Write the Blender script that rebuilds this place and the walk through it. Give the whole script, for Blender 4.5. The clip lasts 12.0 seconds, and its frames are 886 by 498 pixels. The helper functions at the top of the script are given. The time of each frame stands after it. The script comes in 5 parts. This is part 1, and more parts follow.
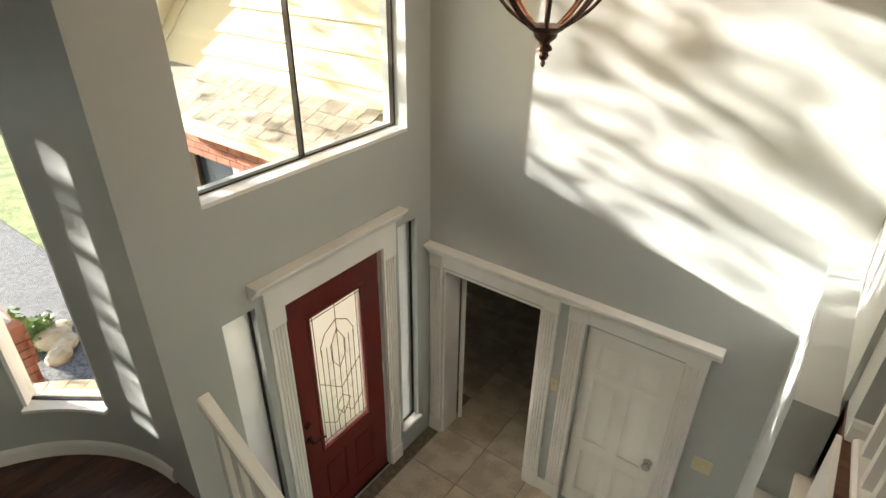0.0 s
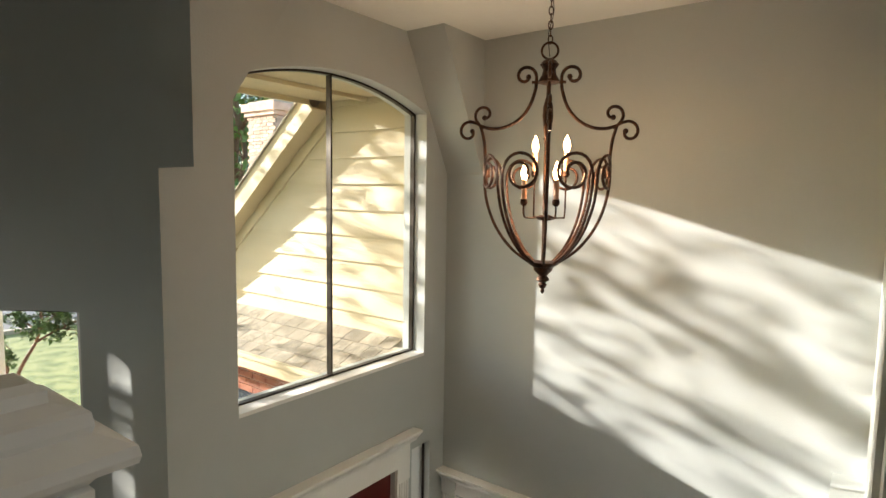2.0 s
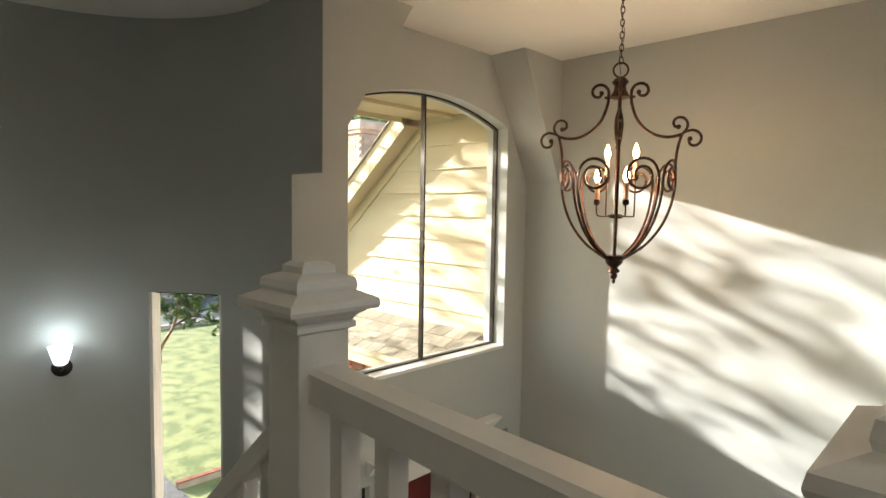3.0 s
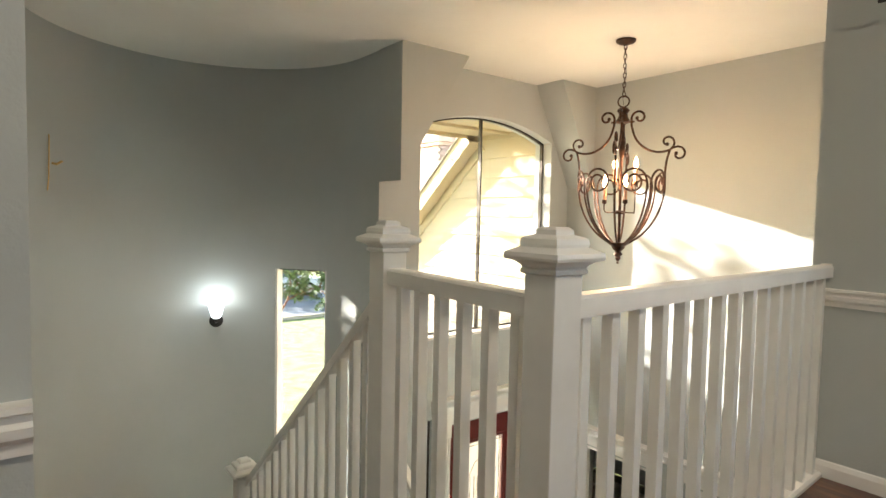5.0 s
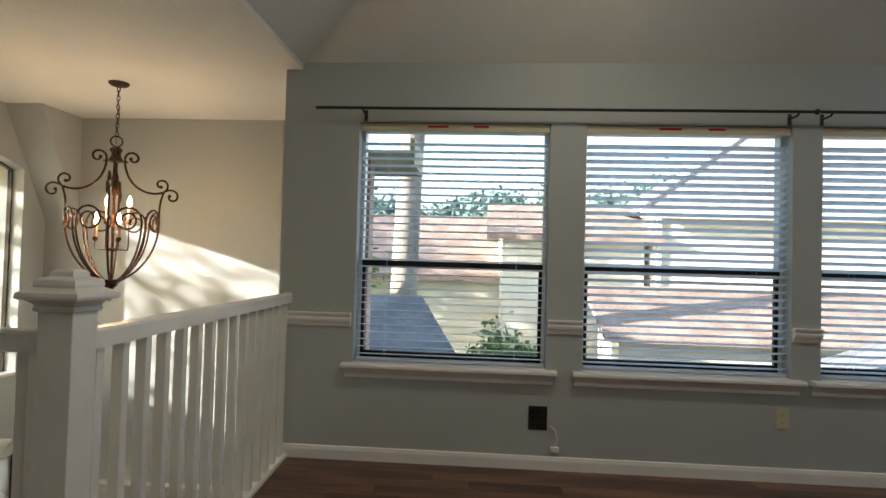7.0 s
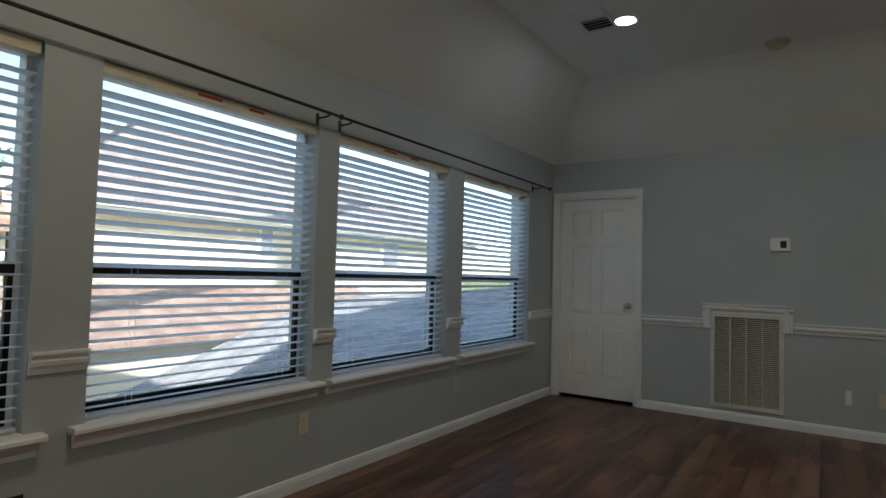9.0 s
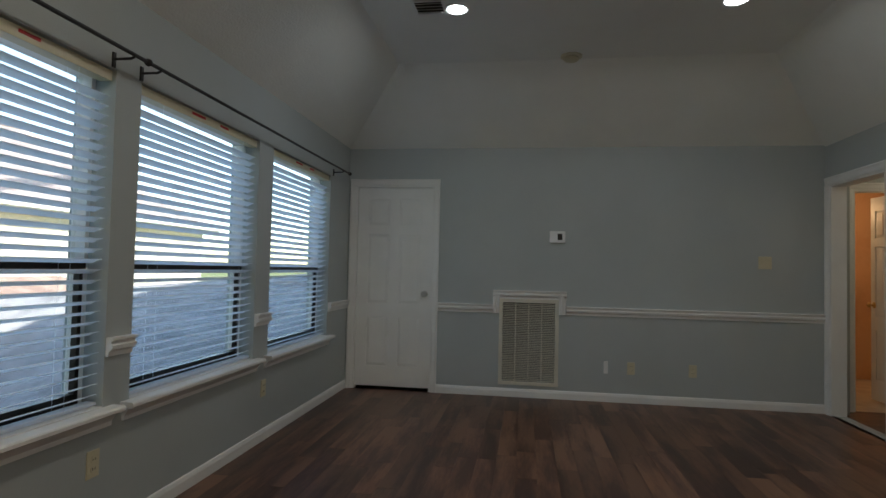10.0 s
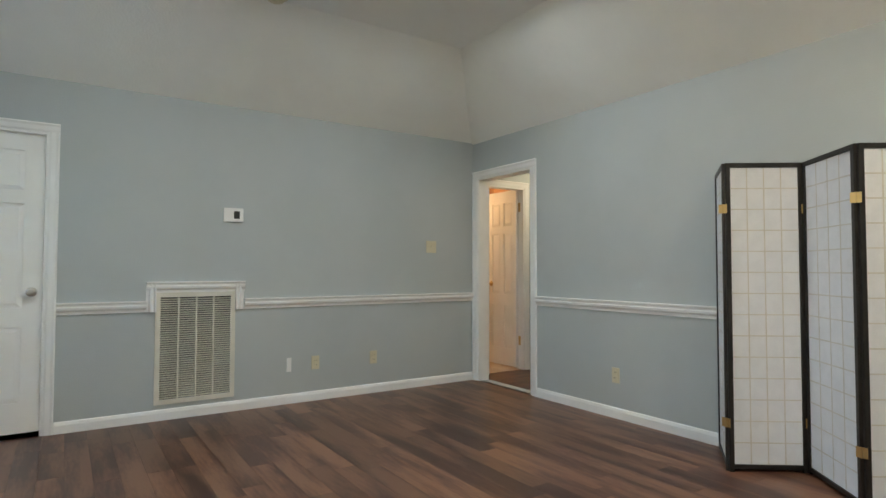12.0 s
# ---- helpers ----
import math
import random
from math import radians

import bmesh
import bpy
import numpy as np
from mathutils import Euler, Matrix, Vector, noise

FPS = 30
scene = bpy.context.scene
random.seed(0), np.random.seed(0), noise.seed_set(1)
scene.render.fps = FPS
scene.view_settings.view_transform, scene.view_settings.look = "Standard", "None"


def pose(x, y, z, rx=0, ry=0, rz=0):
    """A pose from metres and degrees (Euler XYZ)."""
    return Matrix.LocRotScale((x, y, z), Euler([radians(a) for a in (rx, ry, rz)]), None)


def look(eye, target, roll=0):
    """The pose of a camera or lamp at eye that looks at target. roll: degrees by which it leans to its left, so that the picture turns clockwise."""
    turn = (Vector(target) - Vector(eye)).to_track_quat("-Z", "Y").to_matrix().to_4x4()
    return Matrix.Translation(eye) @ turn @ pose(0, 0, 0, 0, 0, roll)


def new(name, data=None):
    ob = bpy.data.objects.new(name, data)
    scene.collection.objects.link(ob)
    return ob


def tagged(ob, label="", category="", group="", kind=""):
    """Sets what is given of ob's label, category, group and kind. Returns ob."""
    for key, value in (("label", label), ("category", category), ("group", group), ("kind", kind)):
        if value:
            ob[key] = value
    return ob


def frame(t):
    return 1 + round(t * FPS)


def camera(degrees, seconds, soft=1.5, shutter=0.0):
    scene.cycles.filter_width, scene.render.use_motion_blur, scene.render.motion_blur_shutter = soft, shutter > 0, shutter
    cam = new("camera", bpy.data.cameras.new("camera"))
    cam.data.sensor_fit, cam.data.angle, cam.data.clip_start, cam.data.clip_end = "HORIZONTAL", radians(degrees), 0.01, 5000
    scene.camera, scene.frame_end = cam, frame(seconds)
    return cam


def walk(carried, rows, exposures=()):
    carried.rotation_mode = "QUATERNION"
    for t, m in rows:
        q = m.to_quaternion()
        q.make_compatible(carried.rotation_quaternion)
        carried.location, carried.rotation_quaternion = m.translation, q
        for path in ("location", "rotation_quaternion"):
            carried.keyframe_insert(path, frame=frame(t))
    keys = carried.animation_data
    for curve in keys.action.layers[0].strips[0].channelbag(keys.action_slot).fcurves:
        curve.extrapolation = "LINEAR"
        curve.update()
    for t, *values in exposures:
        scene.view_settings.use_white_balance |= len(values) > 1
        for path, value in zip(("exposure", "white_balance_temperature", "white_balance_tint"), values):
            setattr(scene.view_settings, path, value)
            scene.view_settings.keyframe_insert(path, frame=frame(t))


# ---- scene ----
cam = camera(75.8, 12.0)
PATH = [
    (0, (0.998, -0.569, 1.336), (-0.023, 0.84, 0.349), 0.8),
    (0.5, (0.997, -0.624, 1.354), (-0.069, 0.884, 0.585), 0.8),
    (1, (1.05, -0.701, 1.38), (-0.067, 0.873, 0.859), 0.8),
    (1.5, (1.117, -0.783, 1.369), (-0.031, 0.83, 1.081), 0.9),
    (2, (1.186, -0.919, 1.323), (-0.008, 0.674, 1.135), 0.9),
    (2.5, (1.279, -1.117, 1.268), (-0.004, 0.411, 1.119), 0.7),
    (3, (1.408, -1.292, 1.241), (0.018, 0.14, 1.108), 0.9),
    (3.2, (1.491, -1.328, 1.221), (0.036, 0.039, 1.094), 0.7),
    (4.8, (2.233, -1.791, 1.167), (0.631, -0.599, 1.054), 1.1),
    (5, (2.321, -1.857, 1.169), (0.74, -0.637, 1.059), 1.2),
    (5.5, (2.553, -1.998, 1.215), (1.108, -0.617, 1.131), 1.1),
    (6, (2.632, -2.14, 1.219), (1.497, -0.493, 1.205), 1.2),
    (6.2, (2.628, -2.197, 1.213), (1.655, -0.45, 1.226), 1.4),
    (6.5, (2.656, -2.258, 1.193), (1.922, -0.399, 1.229), 1.5),
    (7, (2.508, -2.27, 1.195), (2.37, -0.275, 1.247), 1.6),
    (7.5, (2.391, -2.096, 1.193), (2.828, -0.146, 1.273), 1.7),
    (7.7, (2.33, -2.05, 1.197), (3.005, -0.163, 1.284), 1.6),
    (9.3, (2.001, -1.088, 1.211), (3.795, -0.207, 1.3), 1.4),
    (9.5, (2.028, -0.963, 1.215), (3.901, -0.267, 1.298), 1.3),
    (10, (2.063, -0.639, 1.211), (4.04, -0.35, 1.282), 1.3),
    (10.5, (2.202, -0.426, 1.179), (4.199, -0.508, 1.244), 1.1),
    (11, (2.361, -0.245, 1.164), (4.319, -0.649, 1.22), 0.9),
    (11.5, (2.596, -0.042, 1.139), (4.456, -0.776, 1.199), 0.6),
    (12, (2.953, 0.177, 1.118), (4.617, -0.931, 1.189), 0.1),
]
walk(cam, [(t, look(eye, target, roll)) for t, eye, target, roll in PATH],
     [(0, 2.32, 6550, 10), (1.0, 1.98, 6550, 10), (1.5, 1.87, 6550, 10), (3.2, 2.22, 6500, 10), (5.0, 3.02, 6550, 10), (6.0, 2.85, 6500, 10), (7.0, 2.1, 6400, 9),
      (7.7, 1.75, 6300, 8), (9.5, 1.76, 6200, 9), (10.5, 2.33, 6200, 7), (12.0, 3.47, 6230, 6)])

# ---- world, sun and large lights ----
SUN = Vector((1.0, 0.33, -0.29)).normalized()      # the way the sunlight travels
SUN_EL, SUN_AZ = math.asin(-SUN.z), math.atan2(-SUN.x, -SUN.y)
world = bpy.data.worlds.new("world")
scene.world = world
world.use_nodes = True
wn = world.node_tree.nodes
sky = wn.new("ShaderNodeTexSky")
sky.sky_type, sky.sun_disc, sky.sun_elevation, sky.sun_rotation = "NISHITA", False, SUN_EL, SUN_AZ
world.node_tree.links.new(sky.outputs[0], wn["Background"].inputs[0])
wn["Background"].inputs[1].default_value = 0.15
sun = new("sun", bpy.data.lights.new("sun", "SUN"))
sun.data.energy, sun.data.angle, sun.data.color = 5.0, radians(0.5), (1.0, 0.94, 0.85)
sun.matrix_world = look((0, 0, 0), SUN)


def lamp(name, kind, place, energy, colour, size=0.1, target=None, size_y=None):
    ob = new(name, bpy.data.lights.new(name, kind))
    ob.data.energy, ob.data.color = energy, colour
    if kind == "AREA":
        ob.data.size = size
        if size_y:
            ob.data.shape, ob.data.size_y = "RECTANGLE", size_y
    else:
        ob.data.shadow_soft_size = size
    ob.matrix_world = look(place, target) if target else Matrix.Translation(place)
    return ob


# ---- materials ----
def nodes(name, colour, rough=0.6, metal=0.0, **kw):
    m = bpy.data.materials.new(name)
    m.use_nodes = True
    b = m.node_tree.nodes["Principled BSDF"]
    b.inputs["Base Color"].default_value = (*colour, 1)
    b.inputs["Roughness"].default_value = rough
    b.inputs["Metallic"].default_value = metal
    for k, v in kw.items():
        b.inputs[k.replace("_", " ")].default_value = v
    return m, m.node_tree.nodes, m.node_tree.links, b


def grained(name, a, b_, scale=8.0, rough=0.6, bump=0.0, bump_scale=60.0, metal=0.0, rand=0.0, stretch=(1, 1, 1), fine=0.3, **kw):
    """Two colours mixed by a coarse and a fine noise, with relief and a shift in value from piece to piece."""
    m, n, l, bsdf = nodes(name, a, rough, metal, **kw)
    co = n.new("ShaderNodeTexCoord")
    mp = n.new("ShaderNodeMapping")
    mp.inputs["Scale"].default_value = stretch
    l.new(co.outputs["Object"], mp.inputs[0])
    big, small = n.new("ShaderNodeTexNoise"), n.new("ShaderNodeTexNoise")
    for t, s in ((big, scale), (small, scale * 9)):
        t.inputs["Scale"].default_value, t.inputs["Detail"].default_value = s, 4
        l.new(mp.outputs[0], t.inputs["Vector"])
    add = n.new("ShaderNodeMath")
    add.operation = "MULTIPLY_ADD"
    l.new(small.outputs[0], add.inputs[0])
    add.inputs[1].default_value = fine
    l.new(big.outputs[0], add.inputs[2])
    ramp = n.new("ShaderNodeValToRGB")
    ramp.color_ramp.elements[0].position, ramp.color_ramp.elements[1].position = 0.4 + fine / 2, 0.6 + fine / 2
    ramp.color_ramp.elements[0].color, ramp.color_ramp.elements[1].color = (*a, 1), (*b_, 1)
    l.new(add.outputs[0], ramp.inputs[0])
    out = ramp.outputs[0]
    if rand:
        seed_, off = n.new("ShaderNodeObjectInfo"), n.new("ShaderNodeVectorMath")
        off.operation = "SCALE"
        off.inputs[0].default_value = (31.0, 47.0, 13.0)
        l.new(seed_.outputs["Random"], off.inputs["Scale"])
        l.new(off.outputs[0], mp.inputs["Location"])
        info, hsv, mr = n.new("ShaderNodeObjectInfo"), n.new("ShaderNodeHueSaturation"), n.new("ShaderNodeMapRange")
        mr.inputs["To Min"].default_value, mr.inputs["To Max"].default_value = 1 - rand, 1 + rand
        l.new(info.outputs["Random"], mr.inputs[0])
        l.new(mr.outputs[0], hsv.inputs["Value"])
        l.new(out, hsv.inputs["Color"])
        out = hsv.outputs[0]
    l.new(out, bsdf.inputs["Base Color"])
    if bump:
        t, bp = n.new("ShaderNodeTexNoise"), n.new("ShaderNodeBump")
        t.inputs["Scale"].default_value, t.inputs["Detail"].default_value = bump_scale, 3
        bp.inputs["Strength"].default_value, bp.inputs["Distance"].default_value = bump, 0.01
        l.new(mp.outputs[0], t.inputs["Vector"])
        l.new(t.outputs[0], bp.inputs["Height"])
        l.new(bp.outputs[0], bsdf.inputs["Normal"])
    return m


def glowing(name, colour, strength):
    m, n, l, b = nodes(name, colour, 0.4)
    b.inputs["Emission Color"].default_value = (*colour, 1)
    b.inputs["Emission Strength"].default_value = strength
    return m


PAINT = grained("wall_paint", (0.444, 0.474, 0.466), (0.468, 0.497, 0.489), 1.2, 0.55, 0.12, 120, fine=0.15)
CEILING = grained("ceiling_paint", (0.86, 0.855, 0.80), (0.89, 0.885, 0.83), 1.5, 0.8, 0.25, 70, fine=0.2)
TRIM = grained("trim_paint", (0.82, 0.81, 0.78), (0.86, 0.85, 0.82), 3.0, 0.38, 0.05, 40, fine=0.1)
CREAM = grained("cream_plastic", (0.62, 0.56, 0.38), (0.66, 0.6, 0.42), 6.0, 0.4)
RAIL = grained("rail_paint", (0.80, 0.80, 0.77), (0.85, 0.85, 0.82), 5.0, 0.32, 0.04, 30, fine=0.1)
WOOD = grained("floor_laminate", (0.068, 0.028, 0.018), (0.190, 0.094, 0.054), 1.5, 0.36, 0.05, 30, rand=0.30, stretch=(0.7, 4.5, 1), fine=0.28)
STAIRWOOD = grained("stair_wood", (0.05, 0.022, 0.014), (0.12, 0.055, 0.03), 2.2, 0.4, 0.1, 30, stretch=(4, 0.6, 1), fine=0.5)
TILE = grained("floor_tile", (0.42, 0.35, 0.27), (0.56, 0.49, 0.39), 5.0, 0.3, 0.1, 25, rand=0.1)
GROUT = grained("grout", (0.16, 0.13, 0.10), (0.22, 0.18, 0.14), 20.0, 0.9)
RED = grained("red_door_paint", (0.10, 0.009, 0.008), (0.135, 0.014, 0.012), 4.0, 0.35, 0.06, 60, stretch=(1, 1, 0.15))
BRONZE = grained("bronze_frame", (0.02, 0.015, 0.012), (0.035, 0.026, 0.02), 10.0, 0.4, 0.05, 60, metal=0.5)
IRON = grained("wrought_iron", (0.035, 0.018, 0.012), (0.1, 0.045, 0.025), 25.0, 0.42, 0.3, 90, metal=0.7)
# Real black finishes, and flat black sheets that stand for unlit recesses.
BLACK = grained("black_paint_and_void", (0.012, 0.011, 0.01), (0.02, 0.018, 0.016), 10.0, 0.4)
STEEL = nodes("brushed_steel", (0.55, 0.53, 0.5), 0.3, 1.0)[0]
BRASS = nodes("brass", (0.62, 0.42, 0.17), 0.28, 1.0)[0]
SLAT = grained("blind_slat", (0.84, 0.86, 0.88), (0.88, 0.90, 0.92), 9.0, 0.4)
let = SLAT.node_tree
tl, mx_ = let.nodes.new("ShaderNodeBsdfTranslucent"), let.nodes.new("ShaderNodeMixShader")
tl.inputs[0].default_value, mx_.inputs[0].default_value = (0.92, 0.96, 1.0, 1), 0.6
let.links.new(let.nodes["Principled BSDF"].outputs[0], mx_.inputs[1])
let.links.new(tl.outputs[0], mx_.inputs[2])
let.links.new(mx_.outputs[0], let.nodes["Material Output"].inputs[0])
PAPER = grained("rice_paper", (0.70, 0.71, 0.73), (0.74, 0.75, 0.77), 12.0, 0.8)
LATTICE = grained("lattice_strip", (0.57, 0.54, 0.48), (0.63, 0.60, 0.55), 10.0, 0.7)
GRILLE = grained("cream_metal", (0.66, 0.63, 0.53), (0.72, 0.69, 0.59), 4.0, 0.4)
WARMWALL = grained("warm_wall", (0.6, 0.36, 0.2), (0.66, 0.42, 0.24), 2.0, 0.6)
CANDLE = grained("candle_sleeve", (0.55, 0.3, 0.18), (0.65, 0.38, 0.24), 10.0, 0.5)
FLAME = glowing("bulb_glow", (1.0, 0.56, 0.26), 8.0)
COOLGLOW = glowing("shade_glow", (0.88, 0.96, 1.0), 0.42)
CANGLOW = glowing("lens_glow", (0.9, 0.96, 1.0), 4.0)
GRASS = grained("lawn_grass", (0.12, 0.155, 0.045), (0.27, 0.29, 0.11), 2.8, 0.9, 0.6, 40, fine=0.9)
ASPHALT = grained("asphalt", (0.10, 0.11, 0.13), (0.15, 0.16, 0.18), 2.0, 0.8, 0.3, 90, fine=0.6)
PEBBLE = grained("pebble_concrete", (0.035, 0.035, 0.04), (0.15, 0.15, 0.155), 32.0, 0.75, 0.5, 140, fine=0.9)
SIDING = grained("siding_paint", (0.52, 0.44, 0.28), (0.58, 0.50, 0.33), 1.5, 0.6, 0.08, 50, stretch=(0.3, 1, 3))
BRICK = grained("red_brick", (0.24, 0.07, 0.038), (0.32, 0.115, 0.065), 9.0, 0.85, 0.4, 80, rand=0.2, fine=0.5)
CHIMBRICK = grained("chimney_brick", (0.46, 0.29, 0.22), (0.6, 0.42, 0.34), 4.0, 0.85, 0.4, 60, rand=0.2, fine=0.6)
MORTAR = grained("mortar", (0.4, 0.34, 0.28), (0.48, 0.42, 0.35), 15.0, 0.9, 0.3, 60)
SHINGLE = grained("roof_shingle", (0.23, 0.20, 0.15), (0.36, 0.31, 0.24), 7.0, 0.9, 0.5, 120, rand=0.15, fine=0.8)
BROWNROOF = grained("brown_shingle", (0.30, 0.20, 0.16), (0.44, 0.32, 0.26), 1.6, 0.9, 0.4, 60, fine=0.7)
MAUVEROOF = grained("weathered_shingle", (0.34, 0.28, 0.27), (0.48, 0.41, 0.39), 1.4, 0.9, 0.4, 60, fine=0.7)
GREYROOF = grained("grey_shingle", (0.19, 0.19, 0.20), (0.3, 0.3, 0.31), 1.6, 0.9, 0.4, 60, fine=0.7)
BARK = grained("bark", (0.13, 0.07, 0.04), (0.25, 0.15, 0.10), 9.0, 0.9, 0.5, 40, stretch=(1, 1, 0.2))
PINEBARK = grained("pine_bark", (0.22, 0.18, 0.15), (0.34, 0.29, 0.25), 6.0, 0.9, 0.5, 30, stretch=(1, 1, 0.3))
PALEBARK = grained("smooth_bark", (0.17, 0.075, 0.04), (0.28, 0.14, 0.08), 7.0, 0.7, 0.3, 40, stretch=(1, 1, 0.2))
LEAF = grained("leaf", (0.08, 0.15, 0.03), (0.19, 0.28, 0.07), 1.4, 0.6)
# Distance haze is put into this leaf colour: paler and bluer green.
HAZELEAF = grained("hazed_leaf", (0.10, 0.17, 0.15), (0.20, 0.29, 0.25), 1.0, 0.7)
STUCCO = grained("light_stucco", (0.74, 0.68, 0.56), (0.8, 0.74, 0.63), 2.0, 0.8)
STONE = grained("pale_stone", (0.34, 0.28, 0.18), (0.46, 0.39, 0.28), 8.0, 0.8, 0.5, 30)
CARWHITE = nodes("car_paint", (0.7, 0.72, 0.76), 0.25)[0]
# Lavender-grey base colour imitates sky reflected in far panes.
SKYGLASS = nodes("sky_tinted_glass", (0.30, 0.32, 0.40), 0.15)[0]
CARGLASS = nodes("car_glass", (0.03, 0.04, 0.05), 0.1)[0]
RUBBER = nodes("tyre_rubber", (0.02, 0.02, 0.02), 0.8)[0]
REDSTICK = nodes("red_label", (0.5, 0.03, 0.03), 0.5)[0]


def glass(name, tint=(0.97, 0.98, 0.97), rough=0.0):
    m, n, l, b = nodes(name, tint, rough)
    b.inputs["IOR"].default_value = 1.45
    tr, mix, fr, gl = n.new("ShaderNodeBsdfTransparent"), n.new("ShaderNodeMixShader"), n.new("ShaderNodeLayerWeight"), n.new("ShaderNodeBsdfGlossy")
    power = n.new("ShaderNodeMath")
    power.operation = "POWER"
    power.inputs[1].default_value = 4.0
    scale_ = n.new("ShaderNodeMath")
    scale_.operation = "MULTIPLY_ADD"
    scale_.inputs[1].default_value, scale_.inputs[2].default_value = 0.5, 0.03
    tr.inputs[0].default_value = (*tint, 1)
    gl.inputs["Roughness"].default_value = rough
    l.new(fr.outputs["Facing"], power.inputs[0])
    l.new(power.outputs[0], scale_.inputs[0])
    l.new(scale_.outputs[0], mix.inputs[0])
    l.new(tr.outputs[0], mix.inputs[1])
    l.new(gl.outputs[0], mix.inputs[2])
    l.new(mix.outputs[0], n["Material Output"].inputs[0])
    n.remove(b)
    return m


GLASS = glass("window_glass")
FROST = nodes("frosted_glass", (0.70, 0.72, 0.72), 0.5, Transmission_Weight=0.8)[0]
LEADED = nodes("leaded_glass", (0.60, 0.63, 0.60), 0.3, Transmission_Weight=0.92)[0]


# ---- mesh helpers ----
def part(name, bm, material, parent=None, label="", smooth=False):
    me = bpy.data.meshes.new(name)
    bm.normal_update()
    bm.to_mesh(me)
    bm.free()
    for m in (material if isinstance(material, (list, tuple)) else (material,)):
        me.materials.append(m)
    if smooth:
        me.polygons.foreach_set("use_smooth", [True] * len(me.polygons))
        me.set_sharp_from_angle(angle=radians(40))
    ob = new(name, me)
    ob.parent = parent
    if label:
        ob["label"] = label
    return ob


def shared(name, me, m, parent):
    """A further object on a mesh that is there already."""
    ob = new(name, me)
    ob.matrix_basis = m
    ob.parent = parent
    return ob


def root(name, label, category, place=(0, 0, 0), rz=0, group="", kind=""):
    ob = new(name)
    ob.empty_display_size = 0.1
    ob.matrix_world = pose(*place, 0, 0, rz)
    return tagged(ob, label, category, group, kind)


def box(bm, a, b, bevel=0.0, m=None):
    lo, hi = [min(p, q) for p, q in zip(a, b)], [max(p, q) for p, q in zip(a, b)]
    size, mid = [q - p for p, q in zip(lo, hi)], [(p + q) / 2 for p, q in zip(lo, hi)]
    new_ = bmesh.ops.create_cube(bm, size=1, matrix=(m or Matrix()) @ Matrix.Translation(mid) @ Matrix.Diagonal((*size, 1)))
    if bevel:
        vs = set(new_["verts"])
        bmesh.ops.bevel(bm, geom=[e for e in bm.edges if e.verts[0] in vs and e.verts[1] in vs], offset=bevel, segments=2, affect="EDGES", profile=0.5)
    return bm


def boxes(*items, bevel=0.0):
    bm = bmesh.new()
    for a, b in items:
        box(bm, a, b, bevel)
    return bm


def prism(bm, outline, vector):
    """A closed solid: a planar outline pushed along a vector."""
    v = Vector(vector)
    lo = [bm.verts.new(p) for p in outline]
    hi = [bm.verts.new(Vector(p) + v) for p in outline]
    n = len(lo)
    fs = [bm.faces.new(lo), bm.faces.new(hi)]
    for i in range(n):
        fs.append(bm.faces.new((lo[i], lo[(i + 1) % n], hi[(i + 1) % n], hi[i])))
    bmesh.ops.recalc_face_normals(bm, faces=fs)
    return bm


def lathe(bm, profile, seg=16, m=Matrix()):
    """A turned solid from (radius, z) pairs."""
    rings = []
    for r, z in profile:
        rings.append([bm.verts.new(m @ Vector((max(r, 1e-4) * math.cos(i * math.tau / seg), max(r, 1e-4) * math.sin(i * math.tau / seg), z))) for i in range(seg)])
    fs = [bm.faces.new(rings[0][::-1]), bm.faces.new(rings[-1])]
    for a, b in zip(rings, rings[1:]):
        for i in range(seg):
            fs.append(bm.faces.new((a[i], a[(i + 1) % seg], b[(i + 1) % seg], b[i])))
    bmesh.ops.recalc_face_normals(bm, faces=fs)
    return bm


def tube(bm, pts, r, seg=8, r_end=None):
    """A round bar along a line of points."""
    pts = [Vector(p) for p in pts]
    r_end = r if r_end is None else r_end
    rings, ref = [], Vector((0.13, 0.21, 0.97))
    side = None
    for i, p in enumerate(pts):
        d = (pts[min(i + 1, len(pts) - 1)] - pts[max(i - 1, 0)]).normalized()
        if side is None:
            side = d.cross(ref if abs(d.dot(ref)) < 0.95 else Vector((1, 0, 0))).normalized()
        side = (side - d * side.dot(d)).normalized()
        up = d.cross(side)
        rr = r + (r_end - r) * i / (len(pts) - 1)
        rings.append([bm.verts.new(p + (side * math.cos(k * math.tau / seg) + up * math.sin(k * math.tau / seg)) * rr) for k in range(seg)])
    fs = [bm.faces.new(rings[0][::-1]), bm.faces.new(rings[-1])]
    for a, b in zip(rings, rings[1:]):
        for k in range(seg):
            fs.append(bm.faces.new((a[k], a[(k + 1) % seg], b[(k + 1) % seg], b[k])))
    bmesh.ops.recalc_face_normals(bm, faces=fs)
    return bm


def sweep(bm, profile, start, end, normal, up=(0, 0, 1)):
    """A moulding: (out, up) profile pushed from start to end along a wall whose face points to normal."""
    s, e, n, u = Vector(start), Vector(end), Vector(normal), Vector(up)
    return prism(bm, [s + n * a + u * b for a, b in profile], e - s)


